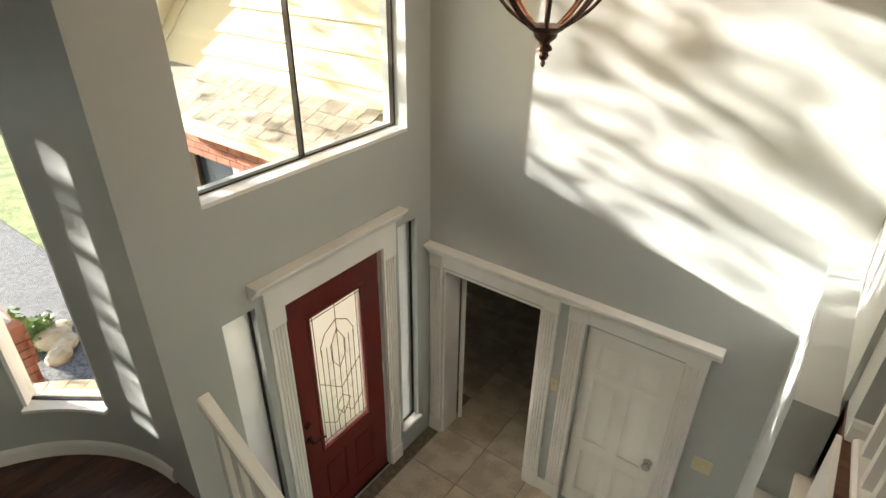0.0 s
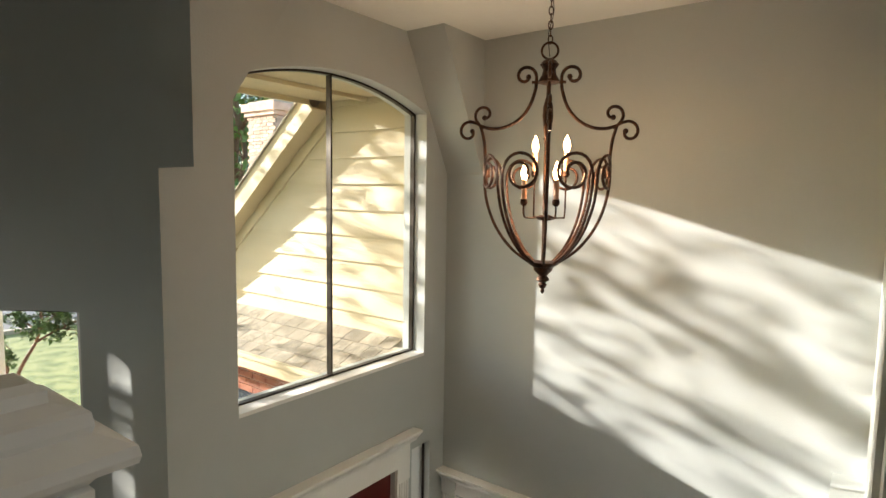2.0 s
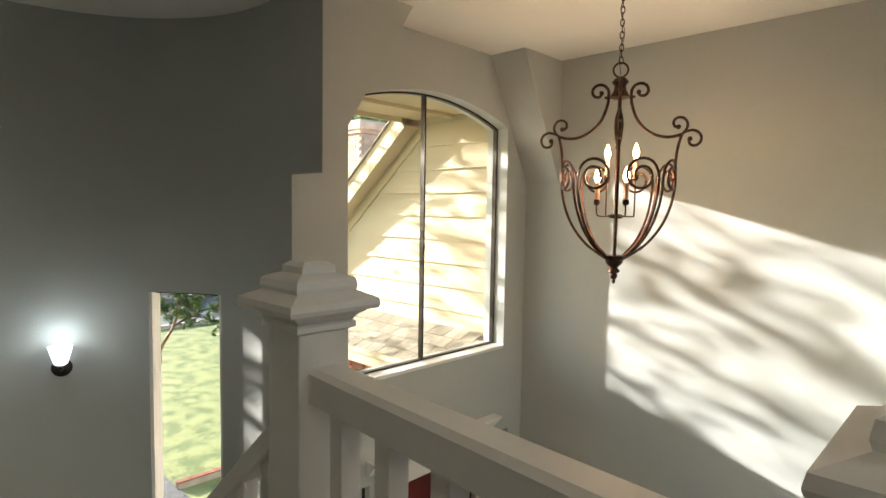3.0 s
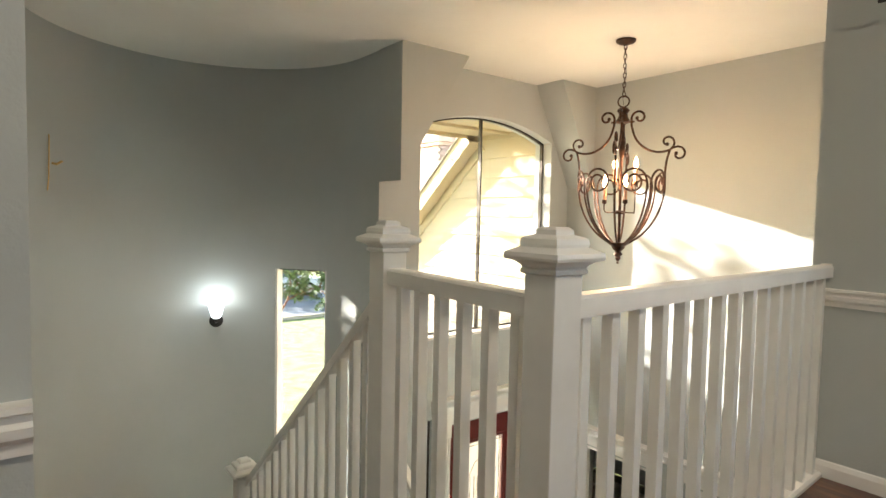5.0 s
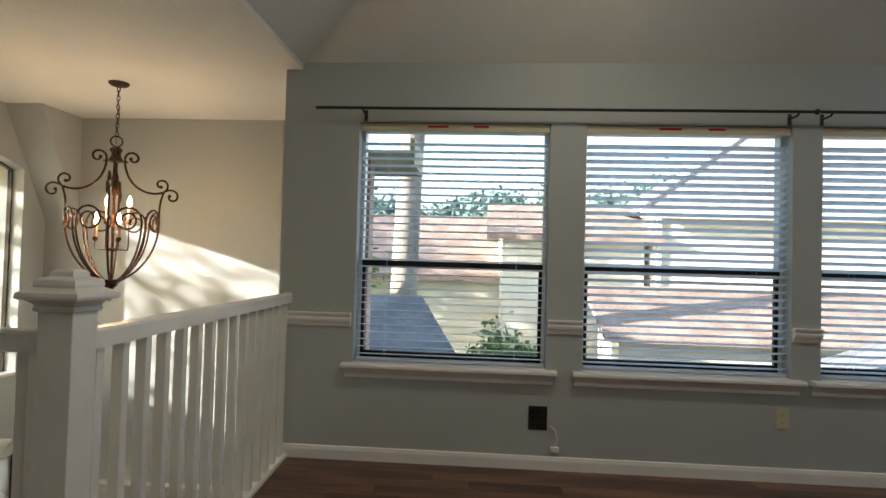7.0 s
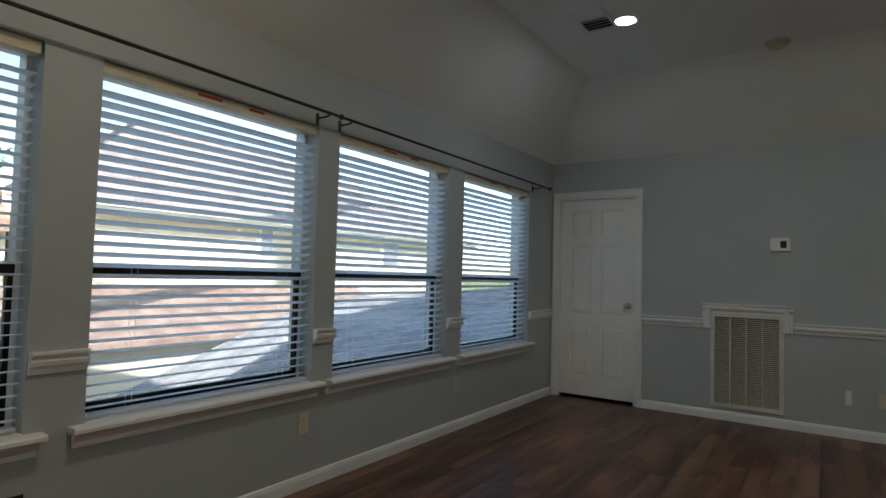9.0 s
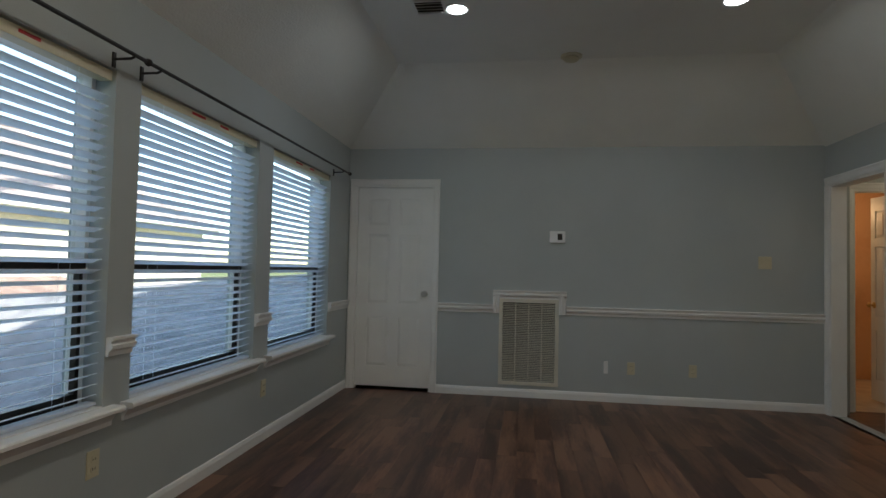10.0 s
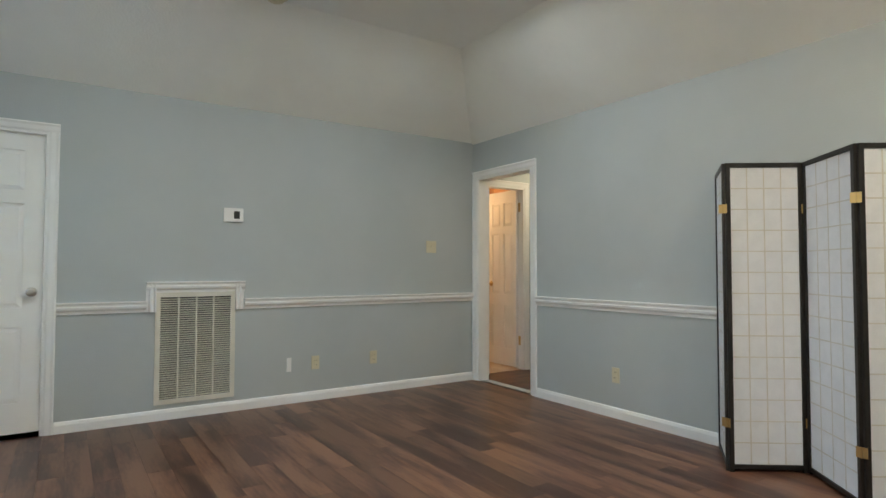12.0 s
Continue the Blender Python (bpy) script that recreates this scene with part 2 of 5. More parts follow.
def cells(bm, u0, u1, z0, z1, holes, put):
    """A wall with rectangular holes, as boxes between the holes' lines. put(ua, ub, za, zb) gives a box's corners."""
    us = sorted({u0, u1, *[min(max(h[k], u0), u1) for h in holes for k in (0, 1)]})
    for a, b in zip(us, us[1:]):
        mid, z = (a + b) / 2, z0
        for h in sorted([h for h in holes if h[0] < mid < h[1]], key=lambda q: q[2]):
            if h[2] > z + 1e-5:
                box(bm, *put(a, b, z, h[2]))
            z = max(z, h[3])
        if z < z1 - 1e-5:
            box(bm, *put(a, b, z, z1))
    return bm


def wall(name, axis, face, back, u0, u1, z0, z1, holes=(), material=None):
    """A straight wall. axis: the axis that it faces along; face and back: its two planes."""
    bm = bmesh.new()
    put = (lambda a, b, c, d: ((face, a, c), (back, b, d))) if axis == "x" else (lambda a, b, c, d: ((a, face, c), (b, back, d)))
    cells(bm, u0, u1, z0, z1, holes, put)
    bmesh.ops.remove_doubles(bm, verts=bm.verts, dist=1e-5)
    return part(name, bm, material or PAINT)


# ---- the plan ----
XW, YN, XE, FZ, CZ = -1.28, 2.41, 1.25, -2.64, 2.40      # foyer: west, north and east faces, floor, ceiling
FCZ = 2.37                                               # foyer ceiling, a little under the loft's
LX0, LX1, LY0, LY1 = 1.27, 7.635, -3.31, 1.15              # loft
GZ = -2.85                                               # ground outside
CX, CY, CR = -1.53, -0.754, 1.074                           # round stair wall
RY = -0.745                                               # line of the upper stair rail
LZ = -1.5                                                # stair landing
AY0, AY1, AZ0, AZ1, AZ2 = 0.685, 2.165, 0.21, 1.875, 2.02  # arched window: sides, sill, spring, crown

# ---- large structure ----
struct = lambda ob: tagged(ob, kind="structure")
# front wall with the arched window, the door and the two sidelights
fh = [(AY0, AY1, AZ0, AZ1), (1.035, 1.865, FZ, -0.55), (0.655, 0.86, -2.38, -0.46), (2.04, 2.245, -2.38, -0.46)]
bm = bmesh.new()
put = lambda a, b, c, d: ((XW, a, c), (XW - 0.2, b, d))
cells(bm, 0.33, YN + 0.2, FZ - 0.3, AZ1, fh, put)
N = 24
arc = [(AY0 + (AY1 - AY0) * i / N, AZ1 + (AZ2 - AZ1) * (1 - (2 * i / N - 1) ** 2)) for i in range(N + 1)]
top = [(XW, AY1, CZ + 0.3), (XW, AY0, CZ + 0.3)]
for (ya, za), (yb, zb) in zip(arc, arc[1:]):
    prism(bm, [(XW, ya, za), (XW, yb, zb), (XW, yb, CZ + 0.3), (XW, ya, CZ + 0.3)], (-0.2, 0, 0))
box(bm, (XW, 0.33, AZ1), (XW - 0.2, AY0, CZ + 0.3))
box(bm, (XW, AY1, AZ1), (XW - 0.2, YN + 0.2, CZ + 0.3))
struct(part("wall_west", bm, PAINT))
# the sloped wedges on both sides of the window, under the ceiling
bm = bmesh.new()
prism(bm, [(XW, YN, 1.47), (XW, YN, CZ), (XW, 1.93, CZ)], (0.3, 0, 0))
struct(part("wedge_north", bm, PAINT))
bm = bmesh.new()
prism(bm, [(XW, 0.31, 1.42), (XW, 0.92, CZ), (XW, 0.31, CZ)], (0.3, 0, 0))
struct(part("wedge_south", bm, PAINT))
# north wall of the foyer, going on under the loft
struct(wall("wall_north_upper", "y", YN, YN + 0.2, XW, XE + 0.2, -0.32, CZ + 0.3))
struct(wall("wall_north", "y", YN, YN + 0.2, XW, 5.0, FZ - 0.3, -0.32, [(-1.15, -0.307, FZ - 0.02, -0.918), (0.013, 0.645, FZ, -0.918)]))
struct(part("wall_east", boxes(((XE, LY1 + 0.2, -0.45), (XE + 0.2, YN, CZ + 0.3)), ((1.12, LY1 + 0.02, FZ), (XE + 0.1, YN, -0.4505)), ((1.12, LY1 + 0.1, -0.4505), (XE, YN, -0.012))), PAINT))
# round stair wall
WA0, WA1, WZ0, WZ1 = 113.0, 139.0, -1.12, 0.71          # its window: angles and heights


def at_angle(deg, r=CR):
    return CX + r * math.cos(radians(deg)), CY + r * math.sin(radians(deg))


bm = bmesh.new()
angs = [float(a) for a in sorted({*np.linspace(90, 270, 91).round(3), WA0, WA1})]
zs = [FZ - 0.3, WZ0, WZ1, CZ + 0.3]
grid = {(i, k, s): bm.verts.new((*at_angle(a, CR + 0.13 * s), z)) for i, a in enumerate(angs) for k, z in enumerate(zs) for s in (0, 1)}
open_ = lambda i, k: k == 1 and WA0 <= (angs[i] + angs[i + 1]) / 2 <= WA1
solid = lambda i, k: 0 <= i < len(angs) - 1 and 0 <= k < 3 and not open_(i, k)
for i in range(len(angs) - 1):
    for k in range(3):
        if not solid(i, k):
            continue
        for s in (0, 1):
            bm.faces.new([grid[q] for q in ((i, k, s), (i + 1, k, s), (i + 1, k + 1, s), (i, k + 1, s))])
        for di, dk, e0, e1 in ((-1, 0, (i, k), (i, k + 1)), (1, 0, (i + 1, k), (i + 1, k + 1)), (0, -1, (i, k), (i + 1, k)), (0, 1, (i, k + 1), (i + 1, k + 1))):
            if not solid(i + di, k + dk):
                bm.faces.new([grid[q] for q in ((*e0, 0), (*e1, 0), (*e1, 1), (*e0, 1))])
bmesh.ops.recalc_face_normals(bm, faces=bm.faces)
struct(part("wall_stair_round", bm, PAINT, smooth=True))
struct(wall("wall_stair_north", "y", CY + CR, CY + CR + 0.019, CX, XW - 0.0005, FZ - 0.3, CZ + 0.3))
struct(wall("wall_stair_south", "y", CY - CR, CY - CR - 0.12, CX, LX0, FZ - 0.3, CZ + 0.3))
# loft walls
WINS = [(1.74, 2.90), (3.11, 4.295), (4.46, 5.655), (5.87, 7.07)]
SZ, HZ = 0.585, 2.05
struct(wall("wall_loft_north", "y", LY1, LY1 + 0.2, LX0, LX1 + 0.2, -0.3, CZ + 0.02, [(a, b, SZ, HZ) for a, b in WINS]))
struct(wall("wall_loft_east", "x", LX1, LX1 + 0.2, LY0 - 0.2, LY1, -0.3, CZ + 0.02, [(0.27, 1.08, 0, 2.05), (-0.955, -0.395, 0.12, 0.935)]))
struct(wall("wall_loft_south", "y", LY0, LY0 - 0.13, LX0 - 0.2, LX1, -0.3, CZ + 0.02, [(6.76, 7.56, 0, 2.04)]))
struct(wall("wall_loft_west", "x", LX0, LX0 - 0.12, LY0, CY - CR - 0.12, -0.3, CZ + 0.02))
# ceilings: flat over the foyer and the stairs; over the loft a tray with sloped sides
struct(part("ceiling_foyer", boxes(((-2.95, -2.1, FCZ), (LX0, YN + 0.2, CZ + 0.2)), ((LX0, LY0 - 0.13, FCZ), (1.375, LY1 + 0.02, CZ + 0.2)),), CEILING))
TZ, TX0, TX1, TY0, TY1 = 2.965, 2.20, 6.79, -2.55, 0.47
bm = bmesh.new()
lo = [(1.376, LY0, CZ), (LX1 + 0.02, LY0, CZ), (LX1 + 0.02, LY1 + 0.02, CZ), (1.376, LY1 + 0.02, CZ)]
hi = [(TX0, TY0, TZ), (TX1, TY0, TZ), (TX1, TY1, TZ), (TX0, TY1, TZ)]
for i in range(4):
    j = (i + 1) % 4
    quad = [Vector(p) for p in (lo[i], lo[j], hi[j], hi[i])]
    vs = [bm.verts.new(p) for p in quad] + [bm.verts.new(p + Vector((0, 0, 0.15))) for p in quad]
    for f in ((0, 1, 2, 3), (7, 6, 5, 4), (0, 4, 5, 1), (1, 5, 6, 2), (2, 6, 7, 3), (3, 7, 4, 0)):
        bm.faces.new([vs[k] for k in f])
box(bm, (TX0, TY0, TZ), (TX1, TY1, TZ + 0.15))
bmesh.ops.recalc_face_normals(bm, faces=bm.faces)
struct(part("ceiling_loft", bm, CEILING))
# floors
FLOOR_TOP = 0.0
struct(part("floor_loft", boxes(((LX0 - 0.005, LY0 - 0.13, -0.3), (LX1 + 0.2, LY1 + 0.2, -0.012)), ((0.62, CY - CR, -0.3), (LX0 - 0.005, RY, -0.012))), STAIRWOOD))
struct(part("floor_foyer", boxes(((-1.47, -3.6, FZ - 0.2), (5.2, 5.4, FZ - 0.006))), GROUT))
struct(part("ceiling_lower", boxes(((LX0 - 0.06, LY0 - 0.13, -0.33), (5.0, YN, -0.301))), CEILING))
struct(part("fascia", boxes(((LX0 - 0.02, RY, -0.32), (LX0 - 0.0051, LY1 - 0.001, 0.0)), ((0.6, RY, -0.32), (LX0 - 0.02, RY + 0.015, 0.0))), TRIM))
# Unseen wall and opening; its area lamp is added to brighten the lower foyer.
struct(wall("wall_lower_east", "x", 5.0, 5.2, -3.6, YN + 0.2, FZ - 0.3, -0.33, [(-0.6, 1.8, FZ + 0.1, -0.5)]))
lamp("patio_door_daylight", "AREA", (5.05, 0.6, -1.5), 5, (1.0, 0.92, 0.76), 2.3, (0, 0.6, -1.9), 1.9)
struct(wall("wall_lower_south", "y", -3.4, -3.6, -1.5, 5.0, FZ - 0.3, -0.33))
# dark room behind the open doorway
struct(part("wall_hall", boxes(((-3.0, 5.4, FZ), (1.5, 5.6, -0.31)), ((-3.2, YN + 0.2, FZ), (-3.0, 5.6, -0.31)), ((1.3, YN + 0.2, FZ), (1.5, 5.4, -0.31)), ((-0.2, YN + 0.2, FZ), (-0.1, 5.4, -0.31))), PAINT))
struct(part("floor_hall", boxes(((-3.0, YN + 0.2, FZ - 0.2), (-1.5, 5.4, FZ - 0.006))), GROUT))
struct(part("ceiling_hall", boxes(((-3.2, YN + 0.2, -0.31), (1.5, 5.6, -0.2))), CEILING))
# south hall behind the loft's open doorway
struct(part("wall_passage", boxes(((6.52, -5.2, -0.1), (6.64, LY0 - 0.13, CZ)), ((6.64, -5.3, -0.1), (9.75, -5.2, CZ)), ((9.65, -5.2, -0.1), (9.75, LY0 - 0.13, CZ)), ((7.836, LY0 - 0.21, -0.1), (9.75, LY0 - 0.1, CZ))), PAINT))
struct(part("floor_bath", boxes(((7.815, -5.2, -0.2), (9.75, LY0 - 0.13, -0.002))), TILE))
struct(part("floor_passage", boxes(((6.52, -5.3, -0.2), (7.815, LY0, -0.004))), STAIRWOOD))
struct(part("ceiling_passage", boxes(((6.52, -5.3, CZ), (9.75, LY0 - 0.13, CZ + 0.1))), CEILING))

# ---- trim ----
BASE = [(0, 0), (0.014, 0), (0.014, 0.055), (0.008, 0.075), (0, 0.08)]
CHAIR = [(0, 0), (0.012, 0), (0.014, 0.02), (0.03, 0.032), (0.034, 0.048), (0.026, 0.055), (0.026, 0.066), (0.04, 0.072), (0.04, 0.082), (0, 0.082)]
CH = 0.80


def run(name, profile, pieces, z):
    bm = bmesh.new()
    for s, e, n in pieces:
        sweep(bm, profile, (*s, z), (*e, z), (*n, 0))
    return struct(part(name, bm, TRIM))


run("baseboard", BASE, [((LX0, LY1), (LX1, LY1), (0, -1)), ((LX1, 0.214), (LX1, LY0), (-1, 0)), ((6.685, LY0), (LX0, LY0), (0, 1)), ((LX0, LY0), (LX0, CY - CR), (1, 0))], 0)
run("chair_rail", CHAIR, [((LX0, LY1), (1.725, LY1), (0, -1)), ((2.905, LY1), (3.105, LY1), (0, -1)), ((4.30, LY1), (4.455, LY1), (0, -1)), ((5.66, LY1), (5.865, LY1), (0, -1)),
                          ((7.085, LY1), (LX1, LY1), (0, -1)), ((LX1, 0.214), (LX1, -0.33), (-1, 0)), ((LX1, -1.03), (LX1, LY0), (-1, 0)),
                          ((6.685, LY0), (LX0, LY0), (0, 1)), ((LX0, LY0), (LX0, CY - CR), (1, 0))], CH)
run("baseboard_foyer", [(a * 1.2, b * 1.4) for a, b in BASE], [((-0.19, YN), (-0.10, YN), (0, -1)), ((0.745, YN), (5.0, YN), (0, -1))], FZ)
bm = bmesh.new()                                           # round baseboard on the landing
for a, b in zip(angs, angs[1:]):
    pa = [Vector((*at_angle(a, CR - o * 1.1), LZ + u * 1.35)) for o, u in BASE]
    pb = [Vector((*at_angle(b, CR - o * 1.1), LZ + u * 1.35)) for o, u in BASE]
    for k in range(len(BASE) - 1):
        bm.faces.new([bm.verts.new(p) for p in (pa[k], pb[k], pb[k + 1], pa[k + 1])])
bmesh.ops.remove_doubles(bm, verts=bm.verts, dist=1e-5)
bmesh.ops.recalc_face_normals(bm, faces=bm.faces)
struct(part("baseboard_round", bm, TRIM, smooth=True))

# ---- stairs ----
RISE, RUN = 2.64 / 14, 0.224
stairs = root("staircase", "white painted stairs with dark wood treads turning at a round landing", "stairs")
for k in range(7):                                         # upper flight, going down to the west
    x = 0.6 - RUN * k
    part("riser", boxes(((x - 0.02, CY - CR + 0.002, -RISE * (k + 1)), (x, RY, -RISE * k - 0.03))), TRIM, stairs)
    if k:
        part("tread", boxes(((x - 0.0, CY - CR + 0.002, -RISE * k - 0.03), (x + RUN + 0.02, RY, -RISE * k)), bevel=0.008), STAIRWOOD, stairs)
XL = 0.6 - RUN * 7
part("riser", boxes(((XL - 0.02, CY - CR + 0.002, LZ), (XL, RY, -RISE * 7 - 0.03))), TRIM, stairs)
part("tread", boxes(((XL, CY - CR + 0.002, -RISE * 7 - 0.03), (XL + RUN + 0.02, RY, -RISE * 7)), bevel=0.008), STAIRWOOD, stairs)
bm = bmesh.new()
ring = [(*at_angle(a, CR), LZ - 0.04) for a in np.linspace(90, 270, 40)]
prism(bm, [(XL + 0.02, CY + CR, LZ - 0.04), *ring, (XL + 0.02, CY - CR, LZ - 0.04)], (0, 0, 0.04))
part("landing", bm, STAIRWOOD, stairs)
for k in range(6):                                         # lower flight, going down to the east
    x = XL + 0.02 + RUN * k
    part("riser", boxes(((x, RY + 0.02, LZ - RISE * (k + 1)), (x + 0.02, CY + CR - 0.02, LZ - RISE * k - 0.03))), TRIM, stairs)
    if k:
        part("tread", boxes(((x - RUN - 0.0, RY + 0.02, LZ - RISE * k - 0.03), (x + 0.03, CY + CR - 0.02, LZ - RISE * k)), bevel=0.008), STAIRWOOD, stairs)
SL = RISE / RUN
part("stringer", prism(bmesh.new(), [(0.6, RY, -0.3), (0.6, RY, 0.03), (XL, RY, LZ + 0.22), (XL, RY, LZ - 0.12)], (0, 0.03, 0)), TRIM, stairs)
part("stringer", prism(bmesh.new(), [(XL, CY + CR - 0.02, LZ - 0.25), (XL, CY + CR - 0.02, LZ + 0.06), (XL + 6 * RUN, CY + CR - 0.02, FZ + 0.08), (XL + 6 * RUN, CY + CR - 0.02, FZ)], (0, 0.03, 0)), TRIM, stairs)


# ---- railing ----
def newel(name, x, y, z0, h, rz=0, label="white square newel post with a stepped pyramid cap", tilt=0):
    """A square newel with a moulded cap."""
    n = root(name, label, "newel post", (x, y, z0), rz)
    part("shaft", box(bmesh.new(), (-0.048, -0.048, 0), (0.048, 0.048, h - 0.09), 0.003), RAIL, n)
    bm = bmesh.new()
    prof = [(0.049, -0.112), (0.056, -0.108), (0.056, -0.100), (0.052, -0.096), (0.058, -0.088), (0.070, -0.080), (0.083, -0.077), (0.085, -0.070), (0.083, -0.060), (0.056, -0.047), (0.058, -0.040), (0.056, -0.028), (0.050, -0.024), (0.032, -0.018), (0.031, -0.007), (0.022, 0.0), (0.001, 0.0)]
    lathe(bm, [(r * 1.4142, h + z) for r, z in prof], 4, Matrix.Rotation(radians(45), 4, "Z"))
    part("cap", bm, RAIL, n)
    return n


PA, PB = (1.42, -0.83), (0.59, -0.77)
newel("newel_post", *PA, -0.012, 1.165, 0)
newel("newel_post", *PB, -0.30, 1.455, 0)
newel("newel_post", XL - 0.03, RY - 0.01, LZ, 1.22)


def balustrade(name, s, e, label, n, h=1.0, base=True, drop=0.09, foot=0.0):
    """A rail, a shoe and square balusters from s to e (points on the floor line, which may slope)."""
    b = root(name, label, "railing")
    s, e = Vector(s), Vector(e)
    d = e - s
    side = Vector((-d.y, d.x, 0)).normalized()
    up = Vector((0, 0, 1))

    def bar(w, z0, z1):
        q = [s + side * a + up * c for a, c in ((-w, z0), (w, z0), (w, z1 - 0.008), (w * 0.7, z1), (-w * 0.7, z1), (-w, z1 - 0.008))]
        return prism(bmesh.new(), q, d)
    part("handrail", bar(0.032, h - 0.055, h), RAIL, b)
    if base:
        part("shoe", bar(0.036, 0.0, 0.035), RAIL, b)
    rz = math.atan2(d.y, d.x)
    first = None
    slope = d.z / math.hypot(d.x, d.y)
    for k in range(n):
        p = s + d * ((k + 0.5) / n)
        m = Matrix.Translation(p) @ Matrix.Rotation(rz, 4, "Z")
        if first is None:
            bm = bmesh.new()
            w = 0.017
            lo, hi = foot + (0.03 if base else 0), h - 0.052
            vs = [bm.verts.new((x, y, z + slope * x)) for z in (lo, hi) for x, y in ((-w, -w), (w, -w), (w, w), (-w, w))]
            for f in ((0, 3, 2, 1), (4, 5, 6, 7), (0, 1, 5, 4), (1, 2, 6, 5), (2, 3, 7, 6), (3, 0, 4, 7)):
                bm.faces.new([vs[i] for i in f])
            first = part("baluster", bm, RAIL, b)
            first.matrix_basis = m
        else:
            shared("baluster", first.data, m, b)
    return b


balustrade("railing", (PA[0], PA[1] + 0.05, -0.012), (1.325, LY1 - 0.002, -0.012), "white level railing with square balusters on the loft edge", 15)
balustrade("railing", (PB[0] + 0.05, PB[1], -0.012), (PA[0] - 0.05, PA[1], -0.012), "short white railing between two newel posts over the foyer", 6)
balustrade("railing", (XL + 0.02, RY + 0.015, LZ + 0.12), (0.555, RY + 0.015, -0.06), "white sloping railing down the upper flight of stairs", 14, h=1.0)
balustrade("railing", (XW + 0.30, 0.335, LZ + 0.06), (XL + 6 * RUN, 0.335, FZ + 0.08), "white sloping railing down the lower flight of stairs", 11, h=0.93)
part("end_plate", boxes(((1.305, LY1 - 0.008, 0.935), (1.352, LY1 + 0.0, 0.995)), bevel=0.002), RAIL, bpy.data.objects["railing"])


# ---- loft windows ----
def loft_window(name, x0, x1, tilt):
    """A double-hung bronze window with a deep white reveal, stool and apron."""
    w = root(name, "bronze double-hung window with clear glass and a white moulded sill", "window")
    w["kind"] = "structure"
    y = LY1 + 0.10
    zm = 1.185
    part("window_frame", boxes(((x0, y, SZ), (x0 + 0.022, y + 0.07, HZ)), ((x1 - 0.022, y, SZ), (x1, y + 0.07, HZ)), ((x0 + 0.022, y, HZ - 0.035), (x1 - 0.022, y + 0.07, HZ))), TRIM, w, "pale window frame")
    part("bottom_frame", boxes(((x0 + 0.022, y, SZ), (x1 - 0.022, y + 0.07, SZ + 0.03))), BRONZE, w)
    part("meeting_rail", boxes(((x0 + 0.0225, y - 0.012, zm - 0.022), (x1 - 0.0225, y + 0.045, zm + 0.022)), bevel=0.003), BRONZE, w)
    part("lower_sash", boxes(((x0 + 0.0225, y + 0.002, SZ + 0.031), (x0 + 0.042, y + 0.03, zm - 0.023)), ((x1 - 0.042, y + 0.002, SZ + 0.031), (x1 - 0.0225, y + 0.03, zm - 0.023)), ((x0 + 0.043, y + 0.002, SZ + 0.031), (x1 - 0.043, y + 0.03, SZ + 0.06))), BRONZE, w)
    for z0, z1, yy in ((SZ + 0.06, zm - 0.02, y + 0.018), (zm + 0.02, HZ - 0.035, y + 0.045)):
        g = part("pane", boxes(((x0 + 0.024, yy, z0), (x1 - 0.024, yy + 0.004, z1))), GLASS, w)
        g.visible_shadow = False
    st = [(-0.098, 0), (0.035, 0), (0.045, 0.006), (0.045, 0.018), (0.035, 0.024), (-0.098, 0.024)]
    bm = bmesh.new()
    sweep(bm, [(0.002, 0), (0.06, 0), (0.068, 0.006), (0.068, 0.02), (0.06, 0.027), (0.002, 0.027)], (x0 - 0.06, LY1, SZ - 0.027), (x1 + 0.06, LY1, SZ - 0.027), (0, -1, 0))
    box(bm, (x0 + 0.001, LY1 - 0.001, SZ - 0.001), (x1 - 0.001, LY1 + 0.099, SZ + 0.004))
    sweep(bm, [(0, 0), (0.012, 0), (0.014, 0.02), (0.03, 0.045), (0.036, 0.058), (0, 0.058)], (x0 - 0.045, LY1, SZ - 0.086), (x1 + 0.045, LY1, SZ - 0.086), (0, -1, 0))
    part("window_sill", bm, TRIM, w)
    # the blind
    bl = root("window_blind", "white horizontal slat blind lowered with its slats nearly level", "blind", (x0, LY1 + 0.045, 0), group="loft window blinds")
    L = x1 - x0
    part("headrail", box(bmesh.new(), (0.006, -0.03, HZ - 0.05), (L - 0.006, 0.03, HZ - 0.004), 0.002), CREAM, bl)
    part("bottom_rail", box(bmesh.new(), (0.012, -0.025, SZ + 0.012), (L - 0.012, 0.025, SZ + 0.026), 0.002), SLAT, bl)
    pitch = 0.0445
    n = int((HZ - 0.06 - SZ - 0.03) / pitch)
    bm = bmesh.new()
    q = []
    for i, yy in enumerate((-0.025, -0.012, 0.0, 0.012, 0.025)):
        q.append((yy, 0.003 * (1 - (yy / 0.025) ** 2)))
    prism(bm, [(0.012, a, b) for a, b in q] + [(0.012, a, b - 0.0025) for a, b in q[::-1]], (L - 0.024, 0, 0))
    first = None
    for k in range(n):
        m = Matrix.Translation((0, 0, SZ + 0.05 + pitch * k)) @ Matrix.Rotation(radians(tilt), 4, "X")
        if first is None:
            first = part("slat", bm, SLAT, bl)
            first.matrix_basis = m
        else:
            shared("slat", first.data, m, bl)
    for a_, b_ in ((0.36, 0.47), (0.60, 0.68)):
        part("label_strip", boxes(((L * a_, -0.0312, HZ - 0.028), (L * b_, -0.0302, HZ - 0.014))), REDSTICK, bl, "faded red label strip")
